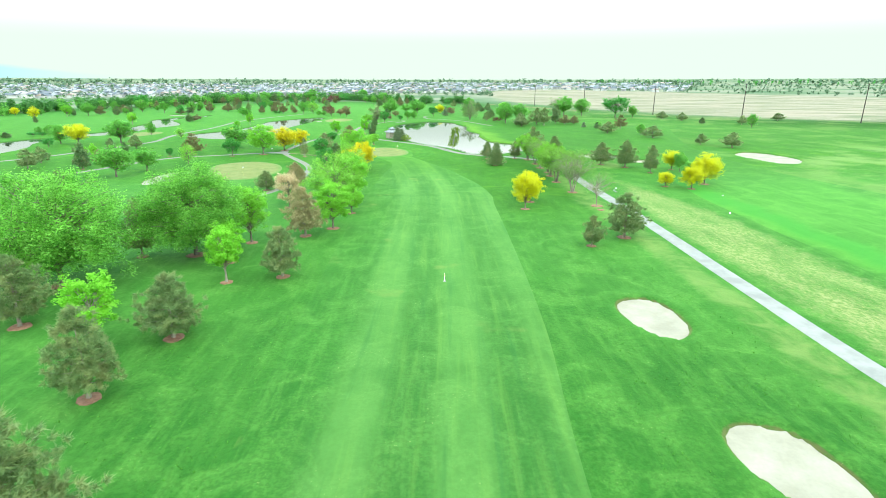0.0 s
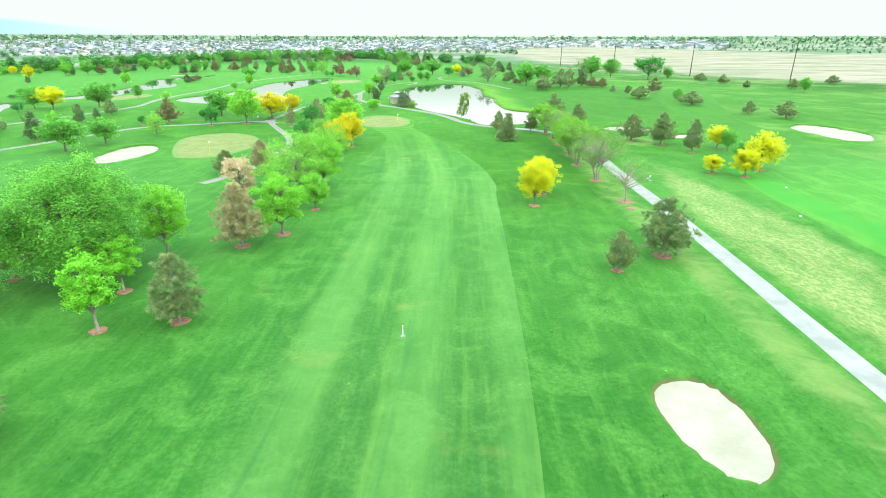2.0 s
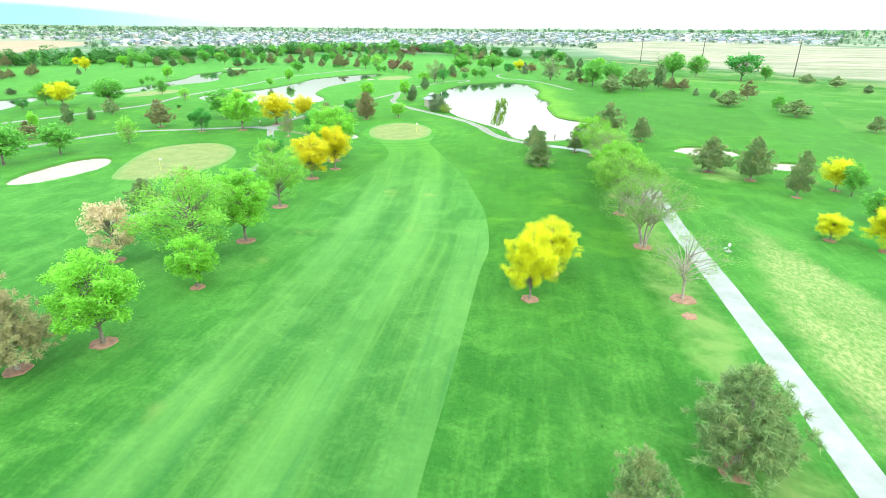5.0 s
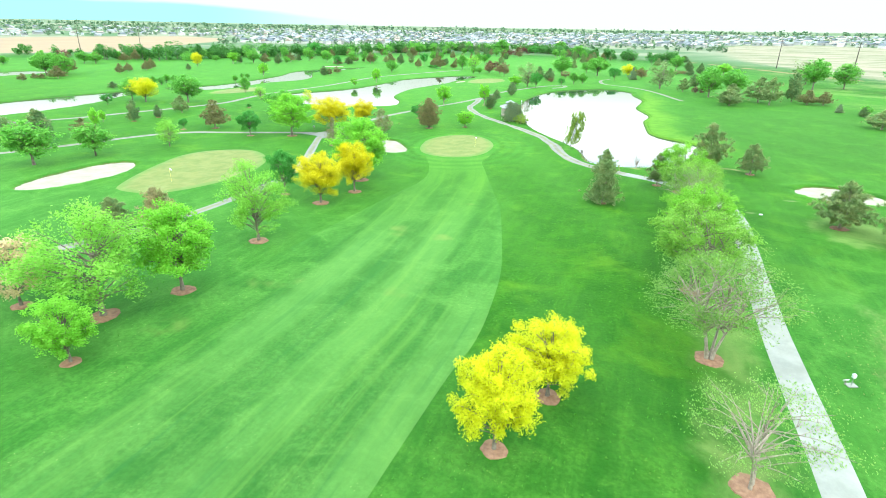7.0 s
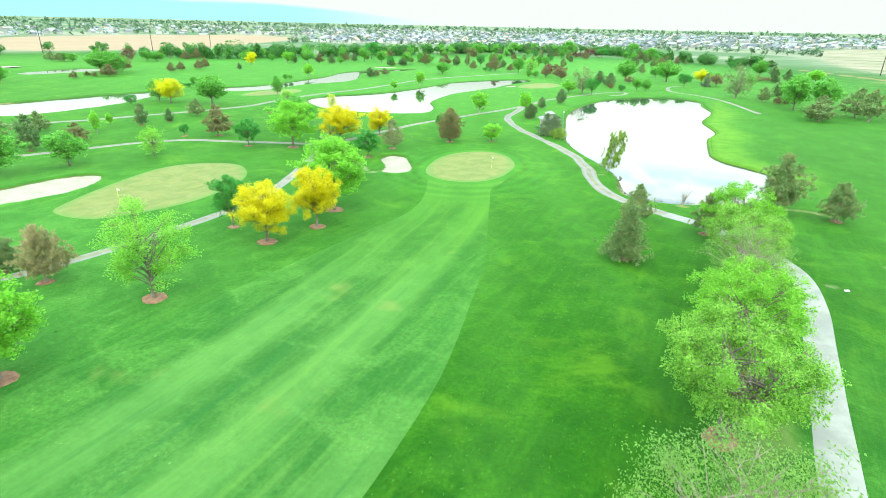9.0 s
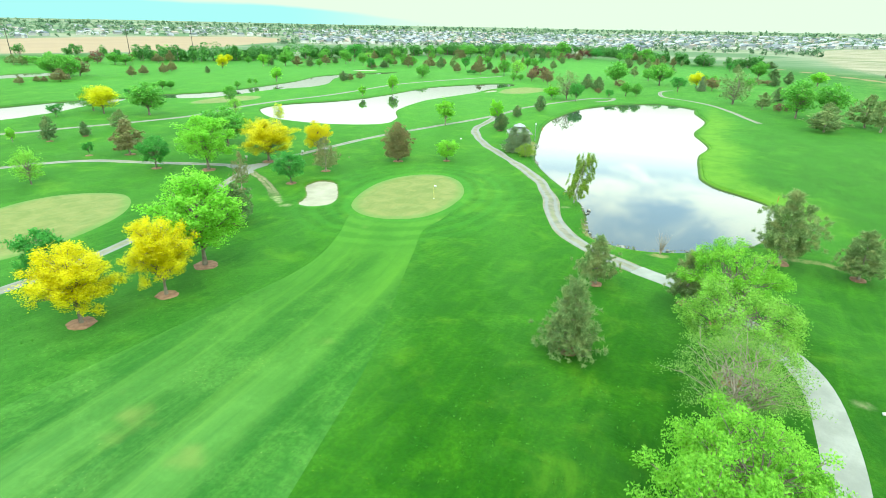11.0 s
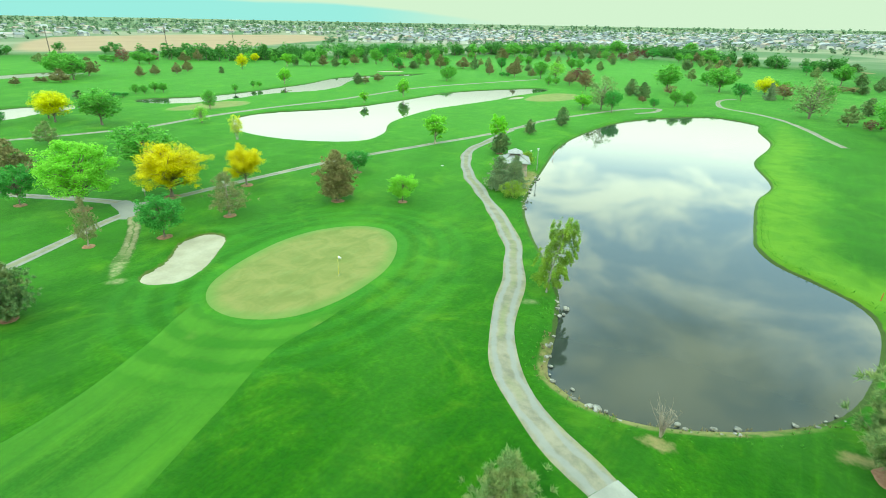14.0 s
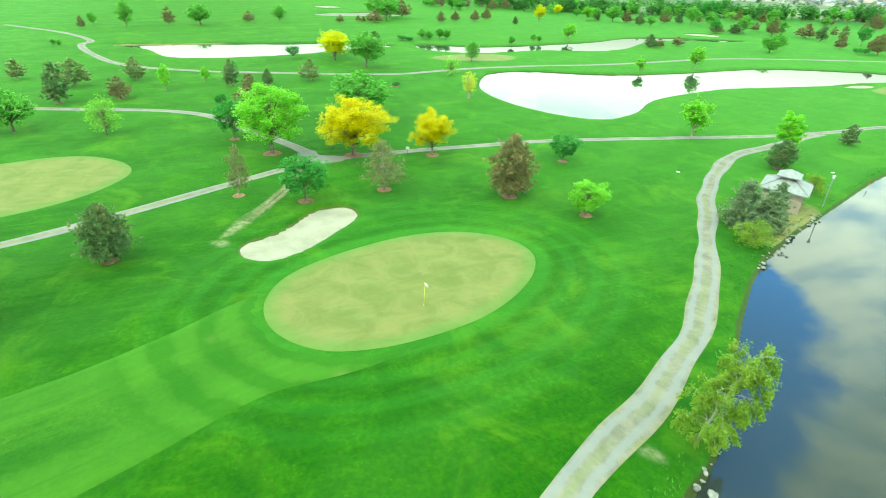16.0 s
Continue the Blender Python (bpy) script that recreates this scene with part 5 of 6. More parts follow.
# the farther holes
TREES += [
    ("pur", [(-337.3, 337.8, 7.5, 7.8), (-323.6, 350.9, 6.0, 4.3), (-74.5, 436.3, 4.9, 7.8), (-107.6, 630.3, 6.4, 10.6), (-103.9, 672.6, 8.7, 16.0), (44.2, 330.9, 2.8, 5.2)]),
    ("dec", [(-314.7, 337.5, 7.0, 16.5), (-343.6, 331.8, 4.2, 13.1), (-349.9, 304.6, 5.2, 12.1), (-171.8, 254.3, 3.4, 5.8), (-171.5, 261.2, 3.7, 5.9), (-119.9, 246.9, 5.4, 4.2), (-266.6, 397.4, 4.5, 4.9), (-234.6, 397.9, 8.6, 9.2), (-212.3, 404.8, 4.9, 4.5), (-219.1, 442.3, 9.6, 9.0), (-88.6, 415.4, 8.6, 6.9), (-70.8, 387.3, 4.0, 6.1), (-97.7, 488.3, 7.1, 9.3), (-195.9, 603.7, 11.3, 12.9), (-181.2, 605.4, 10.7, 9.6), (-179.4, 635.6, 8.3, 9.0), (-192.0, 687.2, 11.2, 13.5), (-139.1, 711.1, 13.8, 16.1), (-117.8, 620.0, 7.7, 12.6), (-84.9, 788.6, 12.5, 15.1), (-45.1, 646.9, 11.0, 13.9), (-13.6, 436.8, 6.1, 7.5), (39.6, 487.3, 9.5, 9.4), (48.8, 340.2, 8.5, 8.4)]),
    ("brp", [(-320.2, 378.4, 7.4, 6.2), (-316.3, 365.8, 5.8, 7.7), (-231.6, 255.5, 5.4, 7.7), (-238.1, 250.3, 2.4, 5.4), (-225.6, 428.3, 6.3, 7.2), (-178.6, 415.9, 4.5, 7.2), (-184.5, 451.4, 4.5, 5.5), (-155.4, 449.7, 6.7, 9.0), (-96.6, 422.4, 4.3, 4.5), (-181.3, 555.9, 8.1, 6.8), (-56.8, 657.6, 7.3, 7.7)]),
    ("pin", [(-354.9, 300.0, 5.8, 13.0), (-82.1, 489.3, 6.0, 5.3), (-24.5, 459.9, 6.0, 6.1)]),
    ("con", [(-222.1, 325.3, 3.8, 2.6), (-174.7, 236.2, 2.7, 3.8), (-240.8, 392.2, 4.9, 2.7), (-216.5, 401.0, 6.5, 5.2), (-228.1, 441.9, 4.7, 5.0), (-175.6, 425.0, 4.6, 6.6), (-182.9, 460.5, 2.5, 2.8), (-145.1, 445.9, 7.2, 5.1), (-138.5, 333.0, 4.8, 4.8), (-114.1, 454.9, 5.1, 4.3), (-187.1, 711.1, 9.9, 8.9), (-175.7, 705.4, 7.6, 6.3), (-174.3, 725.7, 7.8, 6.5), (-164.4, 718.2, 8.2, 6.4), (-41.8, 538.3, 7.4, 6.7), (-7.7, 497.4, 4.9, 4.5), (50.2, 620.6, 5.3, 10.0), (47.5, 485.9, 6.3, 6.5), (46.3, 441.6, 4.6, 5.0), (44.4, 364.2, 5.6, 5.6)]),
    ("dkd", [(-168.1, 244.9, 1.8, 6.0), (-233.4, 472.6, 12.3, 10.6), (-106.4, 409.5, 2.5, 5.0), (-22.5, 319.0, 6.5, 5.4), (-94.3, 669.0, 9.1, 11.3)]),
    ("loc", [(-100.3, 230.8, 4.2, 4.0), (-242.9, 504.7, 5.4, 8.5), (-82.7, 420.4, 8.1, 8.8)]),
    ("lim", [(-95.6, 287.7, 3.7, 2.8), (-96.0, 309.7, 6.6, 3.9), (-241.3, 385.0, 7.7, 6.1), (-29.2, 435.5, 6.2, 4.4), (66.2, 460.0, 6.9, 8.7)]),
    ("brn", [(-64.4, 392.4, 6.0, 5.0), (-58.5, 393.7, 4.7, 5.6), (-21.3, 350.8, 2.4, 2.7), (-19.3, 385.3, 3.6, 4.7), (19.6, 397.2, 5.5, 6.4), (41.3, 446.7, 2.7, 9.0)]),
    ("gre", [(-27.3, 323.7, 11.1, 9.2), (99.6, 408.5, 12.3, 15.9)]),
    ("blu", [(15.4, 391.7, 6.3, 4.2)]),
]
for kind, spots in TREES:
    for x, y, H, W in [q for a, b, h, w in spots for q in ([(a, b, h, w)] if w < (1.3 if kind in ("yel", "yeo", "dec", "pur") else 1.9) * h else [(a - w / 4, b, h, w * 0.58), (a + w / 4, b + 1.5, h * 0.93, w * 0.55)])]:
        near = -66 < x < 62 and y < 226 or -32 < x < 12 and y < 256 or math.hypot(x + 8, y - 90) < 75
        plant(kind, x, y, H, W, near, 15 if kind == "bir" else None)
        if near and kind not in ("blu", "wee", "bir") or kind in ("con", "olc", "yel", "yeo", "dkd", "brp") and x > -120 and y < 260:
            bed(x, y, min(1.35, max(0.75, W * 0.175)))

# the row beside the cart path
for kind, x, y, H, W in (("twg", 32.9, 100.0, 6.6, 7.4), ("bar", 31.7, 113.2, 8.8, 10.0), ("row", 31.1, 125.5, 8.6, 9.4), ("rwl", 31.6, 134.0, 8.0, 8.6), ("rwl", 32.3, 139.5, 7.4, 7.6),
                         ("bar", 31.8, 147.0, 7.6, 7.6), ("row", 31.9, 154.5, 7.4, 8.6), ("rwl", 31.3, 163.0, 7.8, 8.2)):
    plant(kind, x, y, H, W, True, group="row of trees beside the cart path")
    bed(x, y, 1.2)
bed(32.6, 96.6, 0.7)


# ---- woods, town and fields beyond the course ----
def clump(rng, x, y, H, W, n, size):
    """Leaf places of one far tree: a few overlapping lobes that reach down to the ground."""
    k = rng.integers(4, 8)
    mid = rng.normal(size=(k, 3)) * np.array([W * 0.20, W * 0.20, H * 0.17]) + np.array([0, 0, H * 0.50])
    r = rng.uniform(0.24, 0.38, k)
    pick = rng.integers(0, k, n)
    d = rng.normal(size=(n, 3))
    d /= np.linalg.norm(d, axis=1)[:, None]
    L = mid[pick] + d * (r[pick] * rng.uniform(0.6, 1.0, n))[:, None] * np.array([W, W, H * 0.95])
    L[:, 2] = np.clip(L[:, 2], 0.3, H)
    return np.array([x, y, float(rise(x, y))]) + L


def wood_of(name, label, places, mat, n, size, seed):
    """Far trees as one mass of leaves with stems below."""
    rng = np.random.default_rng(seed)
    L, T = [], []
    for x, y, H, W in places:
        L.append(clump(rng, x, y, H, W, n, size))
        z = float(rise(x, y))
        T.append(tube([(x, y, z - 0.2), (x, y, z + H * 0.5)], (0.03 * H, 0.012 * H), 4))
    root = new(name)
    tagged(root, label, "trees", kind="stuff")
    part("crown", mesh_of("crown", *leaves(rng, np.concatenate(L), size, 0.3, 0.75)), mat, root)
    part("trunk", mesh_of("trunk", *gather(T)), MAT["bark"], root)


rng = np.random.default_rng(11)


def along(line, count, side, low, high):
    c = resample(line, 200)
    out = []
    for i in range(count):
        p = c[rng.integers(0, 200)] + rng.normal(size=2) * side
        H = rng.uniform(low, high)
        out.append((p[0], p[1], H, H * rng.uniform(0.7, 1.1)))
    return out


BELT = [(-352, 372), (-326, 386), (-304, 414), (-296, 458), (-278, 502), (-256, 550), (-244, 606), (-226, 662), (-208, 716), (-175, 745), (-140, 770), (-111, 760)]
EDGE = [(-111, 762), (-70, 690), (-45, 660), (-17, 636), (12, 618), (42, 612)]
wood_of("far_wood", "dense green belt of trees at the course's edge", along(BELT, 170, 7, 7, 13), MAT["leaf_belt"], 330, 1.1, 3)
wood_of("far_wood", "fresh green trees in the far tree belt", along(BELT, 70, 9, 6, 11), MAT["leaf_far"], 300, 1.1, 4)
wood_of("far_wood", "hedge of green trees along the field's edge", along(EDGE, 90, 5, 6, 11), MAT["leaf_belt"], 300, 1.1, 7)
wood_of("far_wood", "low hedge of grey-green trees along the west boundary", along([(-440, 120), (-450, 250), (-470, 330), (-430, 420), (-345, 400)], 60, 10, 4, 9), MAT["leaf_belt"], 220, 1.1, 6)

# loosely scattered trees between the far holes, each a thing of its own
KEEP_OFF = [POND_WEST, POND_STREAM, POND_FAR, POND_MAIN, POND_SLIVER, *GREENS]
x, y = rng.uniform(-260, 30, 600), rng.uniform(400, 640, 600)
clear = np.min([distance(x, y, o) for o in KEEP_OFF], axis=0) > 5
clear &= (x < -95) | (y > 520)
for x, y in np.stack([x, y], -1)[clear][:60]:
    kind = ("dec", "brp", "dkd", "dec", "con", "brp", "pin")[rng.integers(0, 7)]
    H = rng.uniform(4.5, 8.5)
    plant(kind, x, y, H, H * rng.uniform(0.65, 0.95), False, z=0.0)


def house_field(name, label, places, seed):
    """The far town: gabled houses, their walls and roofs as two masses."""
    rng = np.random.default_rng(seed)
    WV, WF, RV, RF = [], [], [], []
    n = 0
    for x, y, w, l, h, turn in places:
        c, s = math.cos(turn), math.sin(turn)
        loc = np.array([(-w, -l), (w, -l), (w, l), (-w, l)]) / 2
        q = np.stack([x + loc[:, 0] * c - loc[:, 1] * s, y + loc[:, 0] * s + loc[:, 1] * c], -1)
        base = float(rise(x, y))
        h += base
        WV += [(*p, base - 0.3) for p in q] + [(*p, h) for p in q]
        k = n * 8
        WF += [(k + i, k + (i + 1) % 4, k + 4 + (i + 1) % 4, k + 4 + i) for i in range(4)]
        e = loc * 1.1
        e = np.stack([x + e[:, 0] * c - e[:, 1] * s, y + e[:, 0] * s + e[:, 1] * c], -1)
        a, b = (e[0] + e[1]) / 2, (e[2] + e[3]) / 2
        k = n * 6
        RV += [(*p, h - 0.15) for p in e] + [(*a, h + w * 0.3), (*b, h + w * 0.3)]
        RF += [(k + 1, k + 2, k + 5, k + 4), (k + 3, k, k + 4, k + 5), (k, k + 1, k + 4, k + 4), (k + 2, k + 3, k + 5, k + 5)]
        n += 1
    root = new(name)
    tagged(root, label, "houses", kind="stuff")
    part("wall", mesh_of("wall", WV, WF), MAT["house"], root)
    bm = bmesh.new()
    vs = [bm.verts.new(v) for v in RV]
    for f in RF:
        bm.faces.new([vs[i] for i in dict.fromkeys(f)])
    part("roof", bm, MAT["house_roof"], root)


m, g = material("house_walls")
g.surface(g.mix(g.span(g.island(), 0.0, 1.0), (0.28, 0.28, 0.27), (0.56, 0.55, 0.51)), 0.8)
MAT["house"] = m
m, g = material("house_roofs")
r = g.island()
c = g.mix(g.span(r, 0.2, 0.8), (0.10, 0.115, 0.125), (0.30, 0.31, 0.32))
c = g.mix(g.span(r, 0.78, 0.86), c, (0.30, 0.24, 0.20))
g.surface(c, 0.85)
MAT["house_roof"] = m


def open_country(rng, count, az0, az1, r0, r1, power, field, course):
    """Places in a wedge of the distance, clear of the fields and of the course."""
    a, r = np.radians(rng.uniform(az0, az1, count * 6)), r0 + (r1 - r0) * rng.random(count * 6) ** power
    x, y = r * np.sin(a), 100 + r * np.cos(a)
    ok = (distance(x, y, TILLED) > field) & (distance(x, y, STUBBLE) > field) & (distance(x, y, COURSE) > course)
    return np.stack([x, y], -1)[ok][:count]


def town(count, az0, az1, r0, r1, seed, low=2.8, high=6.0):
    rng = np.random.default_rng(seed)
    return [(x, y, rng.uniform(7, 10), rng.uniform(9, 15), rng.uniform(low, high), 0.6 * rng.integers(0, 3) + rng.uniform(-0.1, 0.1)) for x, y in open_country(rng, count, az0, az1, r0, r1, 1.5, 15, 60)]


house_field("far_town", "far pale suburban houses with grey gabled roofs", town(760, -38, -6, 900, 2200, 21), 21)
house_field("far_town", "far white and grey houses on the skyline", town(900, -8, 27, 1060, 2500, 22), 22)
house_field("far_town", "far low houses and sheds beyond the brown field", town(240, -75, -38, 950, 2400, 23, 2.8, 5.0), 23)


def sprinkle(count, az0, az1, r0, r1, low, high, seed):
    rng = np.random.default_rng(seed)
    return [(x, y, H, H * rng.uniform(0.7, 1.2)) for (x, y), H in zip(open_country(rng, count, az0, az1, r0, r1, 1.0, 5, 40), rng.uniform(low, high, count))]


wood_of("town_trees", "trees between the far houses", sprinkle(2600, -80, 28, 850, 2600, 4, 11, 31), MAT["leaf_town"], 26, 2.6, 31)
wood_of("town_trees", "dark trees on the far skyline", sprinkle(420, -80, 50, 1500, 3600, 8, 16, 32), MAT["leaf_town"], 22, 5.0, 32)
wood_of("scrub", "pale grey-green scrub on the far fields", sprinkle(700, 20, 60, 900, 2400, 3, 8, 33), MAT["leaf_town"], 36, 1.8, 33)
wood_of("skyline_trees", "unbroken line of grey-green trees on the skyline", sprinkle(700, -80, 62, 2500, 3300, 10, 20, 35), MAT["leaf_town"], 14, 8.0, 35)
wood_of("skyline_trees", "tall narrow poplars on the far skyline", [(*p[:2], p[2], p[2] * 0.3) for p in sprinkle(60, 18, 45, 1900, 2600, 14, 24, 34)], MAT["leaf_dark"], 26, 4.0, 34)


# ---- things on the course ----
def box(bm, centre, size, turn=None, bevel=0.0):
    m = Matrix.Translation(centre) @ (turn or Matrix.Identity(4)) @ Matrix.Diagonal((*size, 1))
    made = bmesh.ops.create_cube(bm, size=1.0, matrix=m)
    if bevel:
        es = list({e for v in made["verts"] for e in v.link_edges})
        bmesh.ops.bevel(bm, geom=es, offset=bevel, segments=2, affect="EDGES")
    return bm


def rod(bm, a, b, r0, r1, sides=10):
    a, b = Vector(a), Vector(b)
    d = b - a
    m = Matrix.Translation((a + b) / 2) @ d.to_track_quat("Z", "Y").to_matrix().to_4x4()
    bmesh.ops.create_cone(bm, cap_ends=True, segments=sides, radius1=r0, radius2=r1, depth=d.length, matrix=m)
    return bm


def flagstick(x, y, turn):
    root = new("flagstick")
    tagged(root, "thin yellow flagstick with a small white flag in its hole", "flag", "flagsticks on the greens")
    root.matrix_basis = pose(x, y, level(x, y) + 0.06, 0, 0, turn)
    part("pole", rod(bmesh.new(), (0, 0, -0.1), (0, 0, 2.15), 0.022, 0.016), MAT["yellow_paint"], root, "yellow pole")
    n, V, F = 7, [], []
    for i in range(n):
        s = i / (n - 1)
        sag = 0.05 * math.sin(s * 5.0)
        V += [(0.02 + 0.34 * s, sag, 2.12 - 0.10 * s), (0.02 + 0.34 * s, sag + 0.02 * s, 1.80 - 0.02 * s)]
    F = [(2 * i, 2 * i + 2, 2 * i + 3, 2 * i + 1) for i in range(n - 1)]
    flag = part("flag", mesh_of("flag", V, F, True), MAT["white"], root, "white cloth flag")
    flag.modifiers.new("cloth", "SOLIDIFY").thickness = 0.008
    cup = bmesh.new()
    bmesh.ops.create_cone(cup, cap_ends=False, segments=16, radius1=0.07, radius2=0.07, depth=0.05)
    part("cup", cup, MAT["white"], root, "white cup rim")


flagstick(-9.0, 184.0, 35)
flagstick(-45.4, 136.8, 35)


def marker_post(x, y):
    root = new("marker_post")
    tagged(root, "short pale yardage post standing on the fairway", "post")
    root.matrix_basis = pose(x, y, level(x, y) + 0.03)
    part("post", box(bmesh.new(), (0, 0, 0.5), (0.08, 0.08, 1.0), bevel=0.012), MAT["white"], root)
    part("band", box(bmesh.new(), (0, 0, 0.80), (0.088, 0.088, 0.16), bevel=0.004), MAT["yellow_paint"], root, "yellow painted band")
    part("foot", box(bmesh.new(), (0, 0, 0.02), (0.34, 0.34, 0.05), bevel=0.01), MAT["concrete"], root, "flat concrete foot")


marker_post(2.3, 59.8)


def tee_station(x, y, turn):
    """A ball washer on a post with a slab and a small bench beside the tee."""
    root = new("tee_station")
    tagged(root, "pale post-mounted box on a slab beside the path", "tee box post")
    root.matrix_basis = pose(x, y, level(x, y), 0, 0, turn) @ Matrix.Scale(0.75, 4)
    part("slab", box(bmesh.new(), (0, 0, 0.03), (0.95, 0.7, 0.10), bevel=0.02), MAT["concrete"], root, "pale concrete slab")
    part("post", rod(bmesh.new(), (0, 0, 0.05), (0, 0, 0.95), 0.05, 0.05), MAT["steel"], root, "steel post")
    part("box", box(bmesh.new(), (0, 0, 1.08), (0.34, 0.28, 0.42), bevel=0.04), MAT["white"], root, "white box")
    part("sign", box(bmesh.new(), (-0.55, 0.1, 0.55), (0.5, 0.04, 0.36), Matrix.Rotation(0.5, 4, "X"), bevel=0.01), MAT["white"], root, "tilted white panel")
    part("sign_post", rod(bmesh.new(), (-0.55, 0.12, 0.0), (-0.55, 0.12, 0.5), 0.03, 0.03), MAT["timber"], root)


tee_station(41.1, 113.2, 20)


def tee_plate(x, y, turn):
    root = new("tee_marker")
    tagged(root, "low white tee marker lying on the grass", "tee marker", "tee markers")
    root.matrix_basis = pose(x, y, level(x, y), 0, 0, turn)
    part("block", box(bmesh.new(), (0, 0, 0.07), (0.5, 0.26, 0.16), bevel=0.04), MAT["white"], root)
    part("peg", rod(bmesh.new(), (0, 0, -0.15), (0, 0, 0.02), 0.02, 0.02), MAT["steel"], root)


for x, y, t in ((41.5, 155.0, 20), (55.0, 93.0, 60), (-26.6, 230.1, 10), (-18.7, 252.0, 80), (62.0, 108.5, 40)):
    tee_plate(x, y, t)


def bare_shrub(x, y):
    """A leafless shrub: forked twigs from one foot."""
    rng = np.random.default_rng(77)
    pieces = []
    for i in range(22):
        a, lean, L = rng.uniform(0, 6.28), rng.uniform(0.1, 0.9), rng.uniform(1.2, 2.6)
        t = np.linspace(0, 1, 5)
        line = np.stack([np.cos(a) * lean * L * t ** 1.3 * 0.6, np.sin(a) * lean * L * t ** 1.3 * 0.6, L * t], -1) + np.cumsum(rng.normal(size=(5, 3)) * 0.04, 0)
        pieces.append(tube(line, 0.028 * (1 - 0.8 * t), 5))
        for j in range(3):
            k = line[2 + j % 3]
            e = k + np.array([rng.normal() * 0.3, rng.normal() * 0.3, rng.uniform(0.2, 0.6)])
            pieces.append(tube([k, (k + e) / 2 + rng.normal(size=3) * 0.03, e], (0.012, 0.009, 0.004), 4))
    root = new("bare_shrub")
    tagged(root, "leafless brown shrub on the pond's bank", "shrub")
    root.matrix_basis = pose(x, y, level(x, y))
    part("crown", mesh_of("crown", *gather(pieces), True), MAT["bark_pine"], root)


bare_shrub(24.2, 178.0)


def stone_mesh(seed):
    rng = np.random.default_rng(seed)
    bm = bmesh.new()
    bmesh.ops.create_icosphere(bm, subdivisions=2, radius=0.5)
    k = rng.normal(size=(4, 3))
    for v in bm.verts:
        d = v.co.normalized()
        v.co *= 1 + 0.16 * math.sin(3 * d.dot(Vector(k[0]))) + 0.12 * math.sin(4 * d.dot(Vector(k[1])))
        v.co.z *= 0.6
    me = bpy.data.meshes.new("stone")
    bm.to_mesh(me)
    bm.free()
    me.materials.append(MAT["stone"])
    return me


STONES = [stone_mesh(s) for s in range(4)]
rng = np.random.default_rng(8)
bank = curve_through([(7.0, 199.8), (10.6, 194.0), (12.8, 189.0), (14.0, 184.5), (15.8, 180.3), (20.2, 178.4), (25.0, 179.6), (31.2, 183.8), (34.6, 188.5)], 0.28)
house_bank = curve_through([(-3.0, 216.0), (-5.3, 219.5), (-9.0, 233.0), (-11.2, 240.0)], 0.3)
for line, share in ((bank, 0.72), (house_bank, 0.6)):
    for k, p in enumerate(line):
        if rng.random() > share * (0.25 + 0.75 * (math.sin(k * 0.23) + 0.6 * math.sin(k * 0.61 + 1) > 0)):
            continue
        ob = new("bank_stone", STONES[rng.integers(0, 4)])
        s = rng.uniform(0.14, 0.36) + 0.45 * rng.random() ** 6
        ob.matrix_basis = pose(p[0] + rng.normal() * 0.35, p[1] + rng.normal() * 0.35, WATER + 0.08 + 0.1 * s, rng.uniform(-15, 15), rng.uniform(-15, 15), rng.uniform(0, 360)) @ Matrix.Diagonal((s * rng.uniform(0.9, 1.6), s, s, 1))
        tagged(ob, "pale grey stone on the pond's bank", "stone", "stones along the pond's bank")


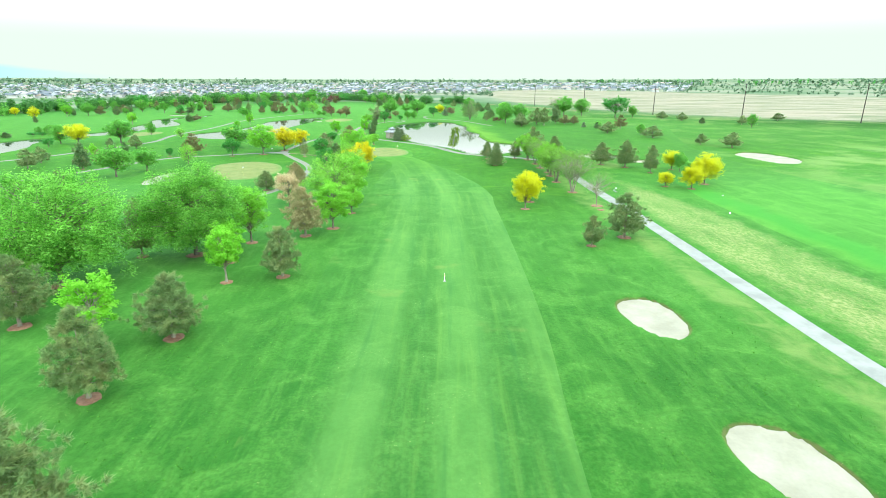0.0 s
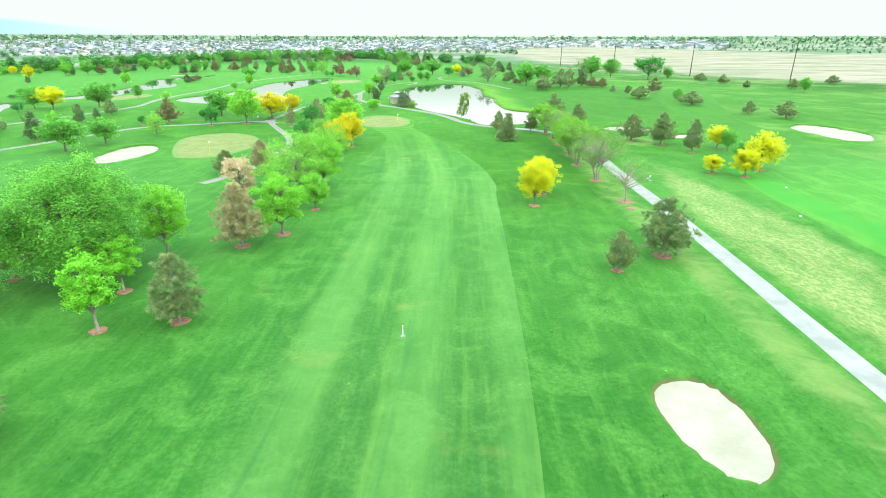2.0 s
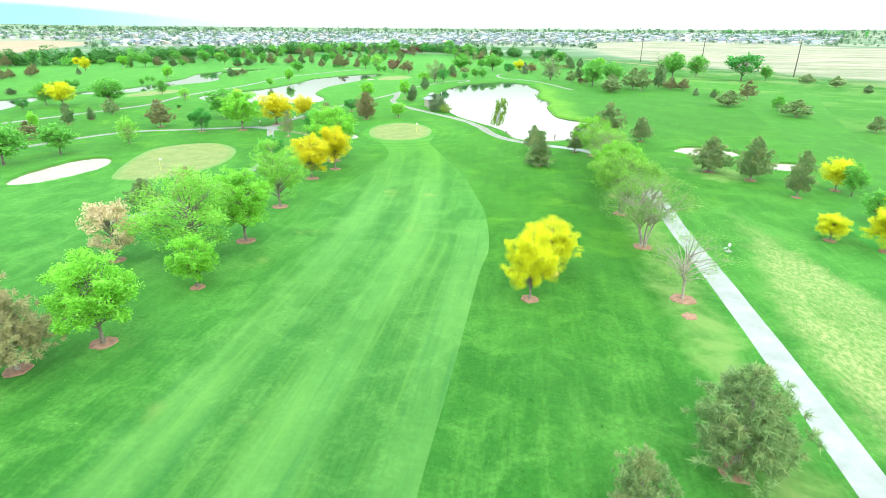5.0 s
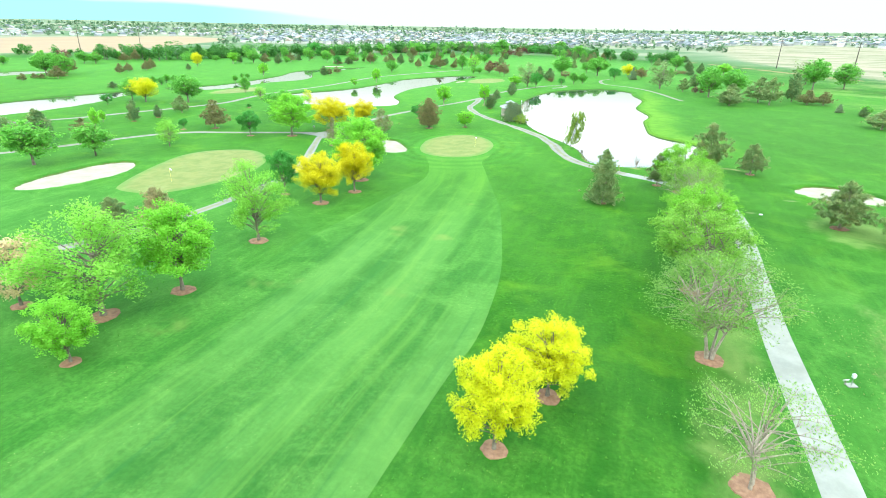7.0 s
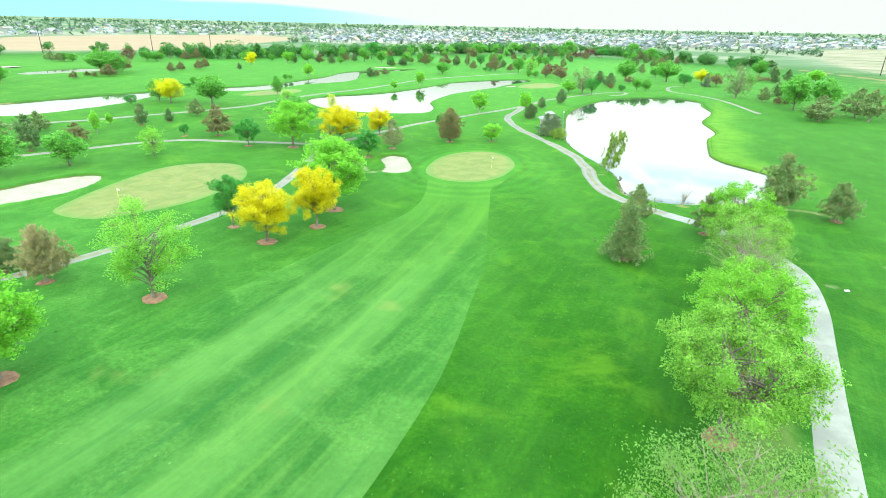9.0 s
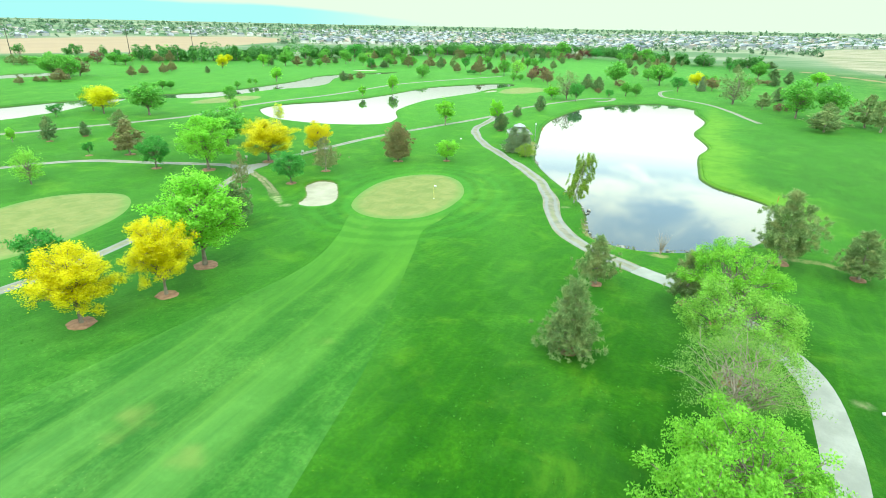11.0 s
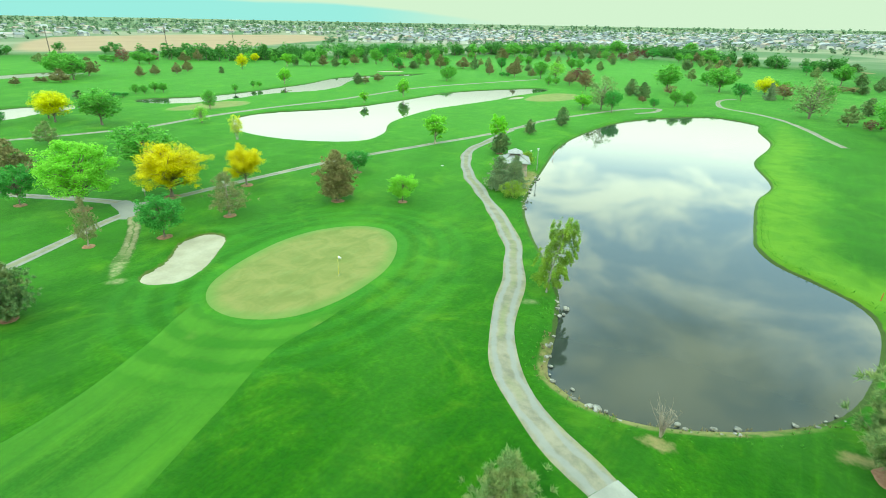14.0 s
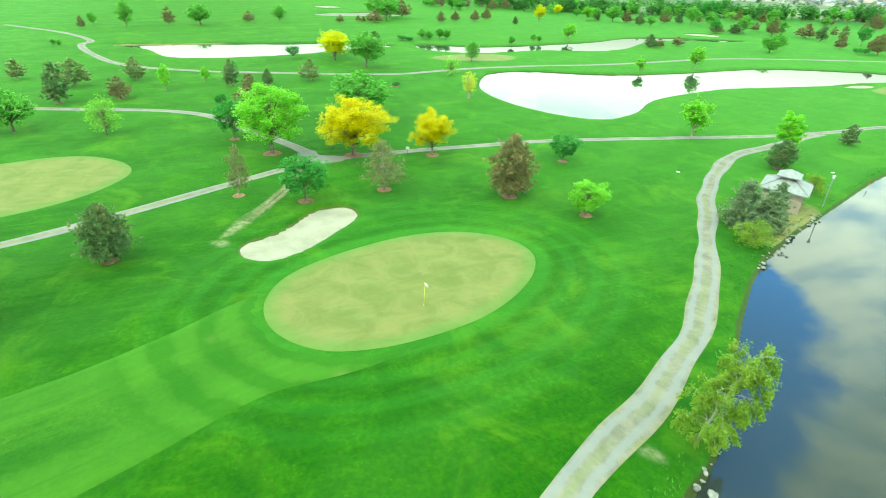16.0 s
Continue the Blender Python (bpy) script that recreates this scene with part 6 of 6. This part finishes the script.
def pond_house(x, y, turn):
    """A small square pump house: stucco walls, hipped roof with a raised cap, a plank door, a stone sill in front."""
    root = new("pond_house")
    tagged(root, "small stucco pump house with a two-tiered grey hipped roof", "hut")
    root.matrix_basis = pose(x, y, level(x, y) - 0.1, 0, 0, turn)
    w, h = 2.1, 2.5
    for i, (cx, cy, sx, sy) in enumerate(((0, -w + 0.1, 2 * w, 0.2), (0, w - 0.1, 2 * w, 0.2), (-w + 0.1, 0, 0.2, 2 * w - 0.406), (w - 0.1, 0, 0.2, 2 * w - 0.406))):
        part("wall", box(bmesh.new(), (cx, cy, h / 2), (sx, sy, h), bevel=0.01), MAT["stucco"], root)

    def hip(z0, r0, z1, r1, thick):
        bm = bmesh.new()
        lo = [bm.verts.new((a * r0, b * r0, z0)) for a, b in ((-1, -1), (1, -1), (1, 1), (-1, 1))]
        dn = [bm.verts.new((a * r0, b * r0, z0 - thick)) for a, b in ((-1, -1), (1, -1), (1, 1), (-1, 1))]
        hi = [bm.verts.new((a * r1, b * r1, z1)) for a, b in ((-1, -1), (1, -1), (1, 1), (-1, 1))]
        for i in range(4):
            j = (i + 1) % 4
            bm.faces.new((lo[i], lo[j], hi[j], hi[i]))
            bm.faces.new((dn[i], dn[j], lo[j], lo[i]))
        bm.faces.new(hi)
        bm.faces.new(dn[::-1])
        return bm
    roof = part("roof", hip(h + 0.12, w + 0.5, h + 1.05, 0.85, 0.14), MAT["roof"], root, "pale grey shingled hipped roof")
    part("vent", box(bmesh.new(), (0, 0, h + 1.22), (1.6, 1.6, 0.36), bevel=0.01), MAT["timber"], roof, "louvred gap under the cap")
    part("cap", hip(h + 1.5, 1.25, h + 2.15, 0.06, 0.12), MAT["roof"], roof, "small raised roof cap")
    for a in range(4):
        r = Matrix.Rotation(a * math.pi / 2, 4, "Z")
        bm = bmesh.new()
        rod(bm, r @ Vector((w + 0.5, w + 0.5, h + 0.14)), r @ Vector((0.87, 0.87, h + 1.08)), 0.06, 0.06, 6)
        part("ridge", bm, MAT["concrete"], roof, "pale hip capping")
    door = part("door", box(bmesh.new(), (w + 0.02, 0, 1.03), (0.06, 0.95, 2.02), bevel=0.01), MAT["timber"], root, "grey plank door")
    part("handle", rod(bmesh.new(), (w + 0.05, 0.36, 1.0), (w + 0.12, 0.36, 1.0), 0.03, 0.03), MAT["steel"], door)


pond_house(-13.2, 232.8, 28)


def lamp_post(x, y):
    root = new("lamp_post")
    tagged(root, "slim pale lamp post beside the pond", "lamp post")
    root.matrix_basis = pose(x, y, level(x, y))
    part("pole", rod(bmesh.new(), (0, 0, 0), (0, 0, 3.6), 0.07, 0.05), MAT["steel"], root)
    part("lantern", rod(bmesh.new(), (0, 0, 3.6), (0, 0, 4.0), 0.10, 0.18, 8), MAT["white"], root, "white lantern head")
    part("cap", rod(bmesh.new(), (0, 0, 4.0), (0, 0, 4.12), 0.22, 0.04, 8), MAT["steel"], root)


lamp_post(-10.9, 237.4)


def path_sign(x, y, turn):
    root = new("path_sign")
    tagged(root, "small white sign on a short post beside the path", "sign")
    root.matrix_basis = pose(x, y, level(x, y), 0, 0, turn)
    part("post", box(bmesh.new(), (0, 0, 0.55), (0.1, 0.1, 1.1), bevel=0.01), MAT["timber"], root)
    part("board", box(bmesh.new(), (0, -0.075, 0.95), (0.5, 0.04, 0.4), bevel=0.01), MAT["white"], root)


path_sign(-51.8, 188.1, 20)
path_sign(-46.2, 197.5, 60)


def utility_pole(x, y, H, turn):
    root = new("utility_pole")
    tagged(root, "tall dark wooden utility pole at the field's edge", "utility pole", "utility poles")
    root.matrix_basis = pose(x, y, 0, 0, 0, turn)
    part("pole", rod(bmesh.new(), (0, 0, -0.5), (0, 0, H), 0.30, 0.19), MAT["pole_wood"], root)
    for z in (H - 0.8, H - 2.4):
        arm = part("crossarm", box(bmesh.new(), (0, 0.22, z), (3.4, 0.16, 0.2), bevel=0.01), MAT["pole_wood"], root)
        for k in (-1.5, -0.6, 0.6, 1.5):
            part("insulator", rod(bmesh.new(), (k, 0.22, z + 0.1), (k, 0.22, z + 0.42), 0.07, 0.05, 8), MAT["stone"], arm)


for x, y, H, t in ((212, 363, 22, 40), (254, 313, 22, 40), (168, 402, 20, 40), (136, 470, 20, 40), (112, 560, 20, 40), (-441, 431, 20, -30), (-452, 345, 20, -30), (-470, 520, 20, -30)):
    utility_pole(x, y, H, t)


def hazard_stake(x, y):
    root = new("hazard_stake")
    tagged(root, "thin red hazard stake on the pond's bank", "stake", "hazard stakes")
    root.matrix_basis = pose(x, y, level(x, y) - 0.05, random.uniform(-5, 5), random.uniform(-5, 5), random.uniform(0, 90))
    part("stake", box(bmesh.new(), (0, 0, 0.45), (0.07, 0.07, 0.9), bevel=0.01), MAT["red_paint"], root)
    part("cap", rod(bmesh.new(), (0, 0, 0.9), (0, 0, 0.97), 0.05, 0.01, 8), MAT["red_paint"], root)


for x, y in ((37.5, 209.8), (-13.5, 181.5 + 70)):
    hazard_stake(x, y)


def tuft_field(name, label, places, mat, low, high, seed):
    """Standing tufts of grass: five bent blades each."""
    rng = np.random.default_rng(seed)
    n = len(places)
    o = np.repeat(np.column_stack([places, swell(np.array(places)[:, 0], np.array(places)[:, 1])]), 5, 0)
    a = rng.uniform(0, 2 * np.pi, n * 5)
    h = np.repeat(rng.uniform(low, high, n), 5) * rng.uniform(0.7, 1.2, n * 5)
    d = np.stack([np.cos(a), np.sin(a), np.zeros(n * 5)], -1)
    side = np.stack([-np.sin(a), np.cos(a), np.zeros(n * 5)], -1) * (h * 0.22)[:, None]
    foot = o + d * (h * 0.25)[:, None]
    tip = foot + d * (h * 0.75)[:, None] + np.array([0, 0, 1.0]) * h[:, None]
    V = np.stack([foot - side, foot + side, tip], 1).reshape(-1, 3)
    V[:, 2] -= 0.01
    ob = part(name, mesh_of(name, V, np.arange(len(V)).reshape(-1, 3)), mat)
    tagged(ob, label, "grass", kind="stuff")


rng = np.random.default_rng(61)
dry = [(rng.normal(46.5, 3.2), rng.uniform(10, 160)) for i in range(7000)]
tuft_field("straw_tufts", "straw-coloured tufts in the unmown strip", [p for p in dry if 40 < p[0] < 53 and p[1] < 125], MAT["tuft_dry"], 0.04, 0.09, 62)
edge = [POND_MAIN[rng.integers(0, len(POND_MAIN))] + rng.normal(size=2) * 0.9 for i in range(5200)]
d = distance(np.array([p[0] for p in edge]), np.array([p[1] for p in edge]), POND_MAIN)
south = [p for p, v in zip(edge, d) if 0.1 < v < 1.0 and p[1] < 186]
tuft_field("dry_reeds", "dry straw-coloured reeds along the pond's south bank", [tuple(p) for p in south], MAT["reed"], 0.08, 0.20, 66)
tuft_field("bank_grass", "longer green grass along the pond's edge", [tuple(p) for p, v in zip(edge, d) if 0.35 < v < 2.2], MAT["tuft"], 0.06, 0.17, 63)
side = np.array([(rng.choice([13.9 + rng.random() * 17, -13 - rng.random() * 14]), rng.uniform(20, 150)) for i in range(5000)])
tuft_field("rough_tufts", "ragged tufts standing in the rough", side[np.min([distance(side[:, 0], side[:, 1], b) for b in BUNKERS[2:4]], axis=0) > 0.4], MAT["tuft"], 0.06, 0.14, 64)
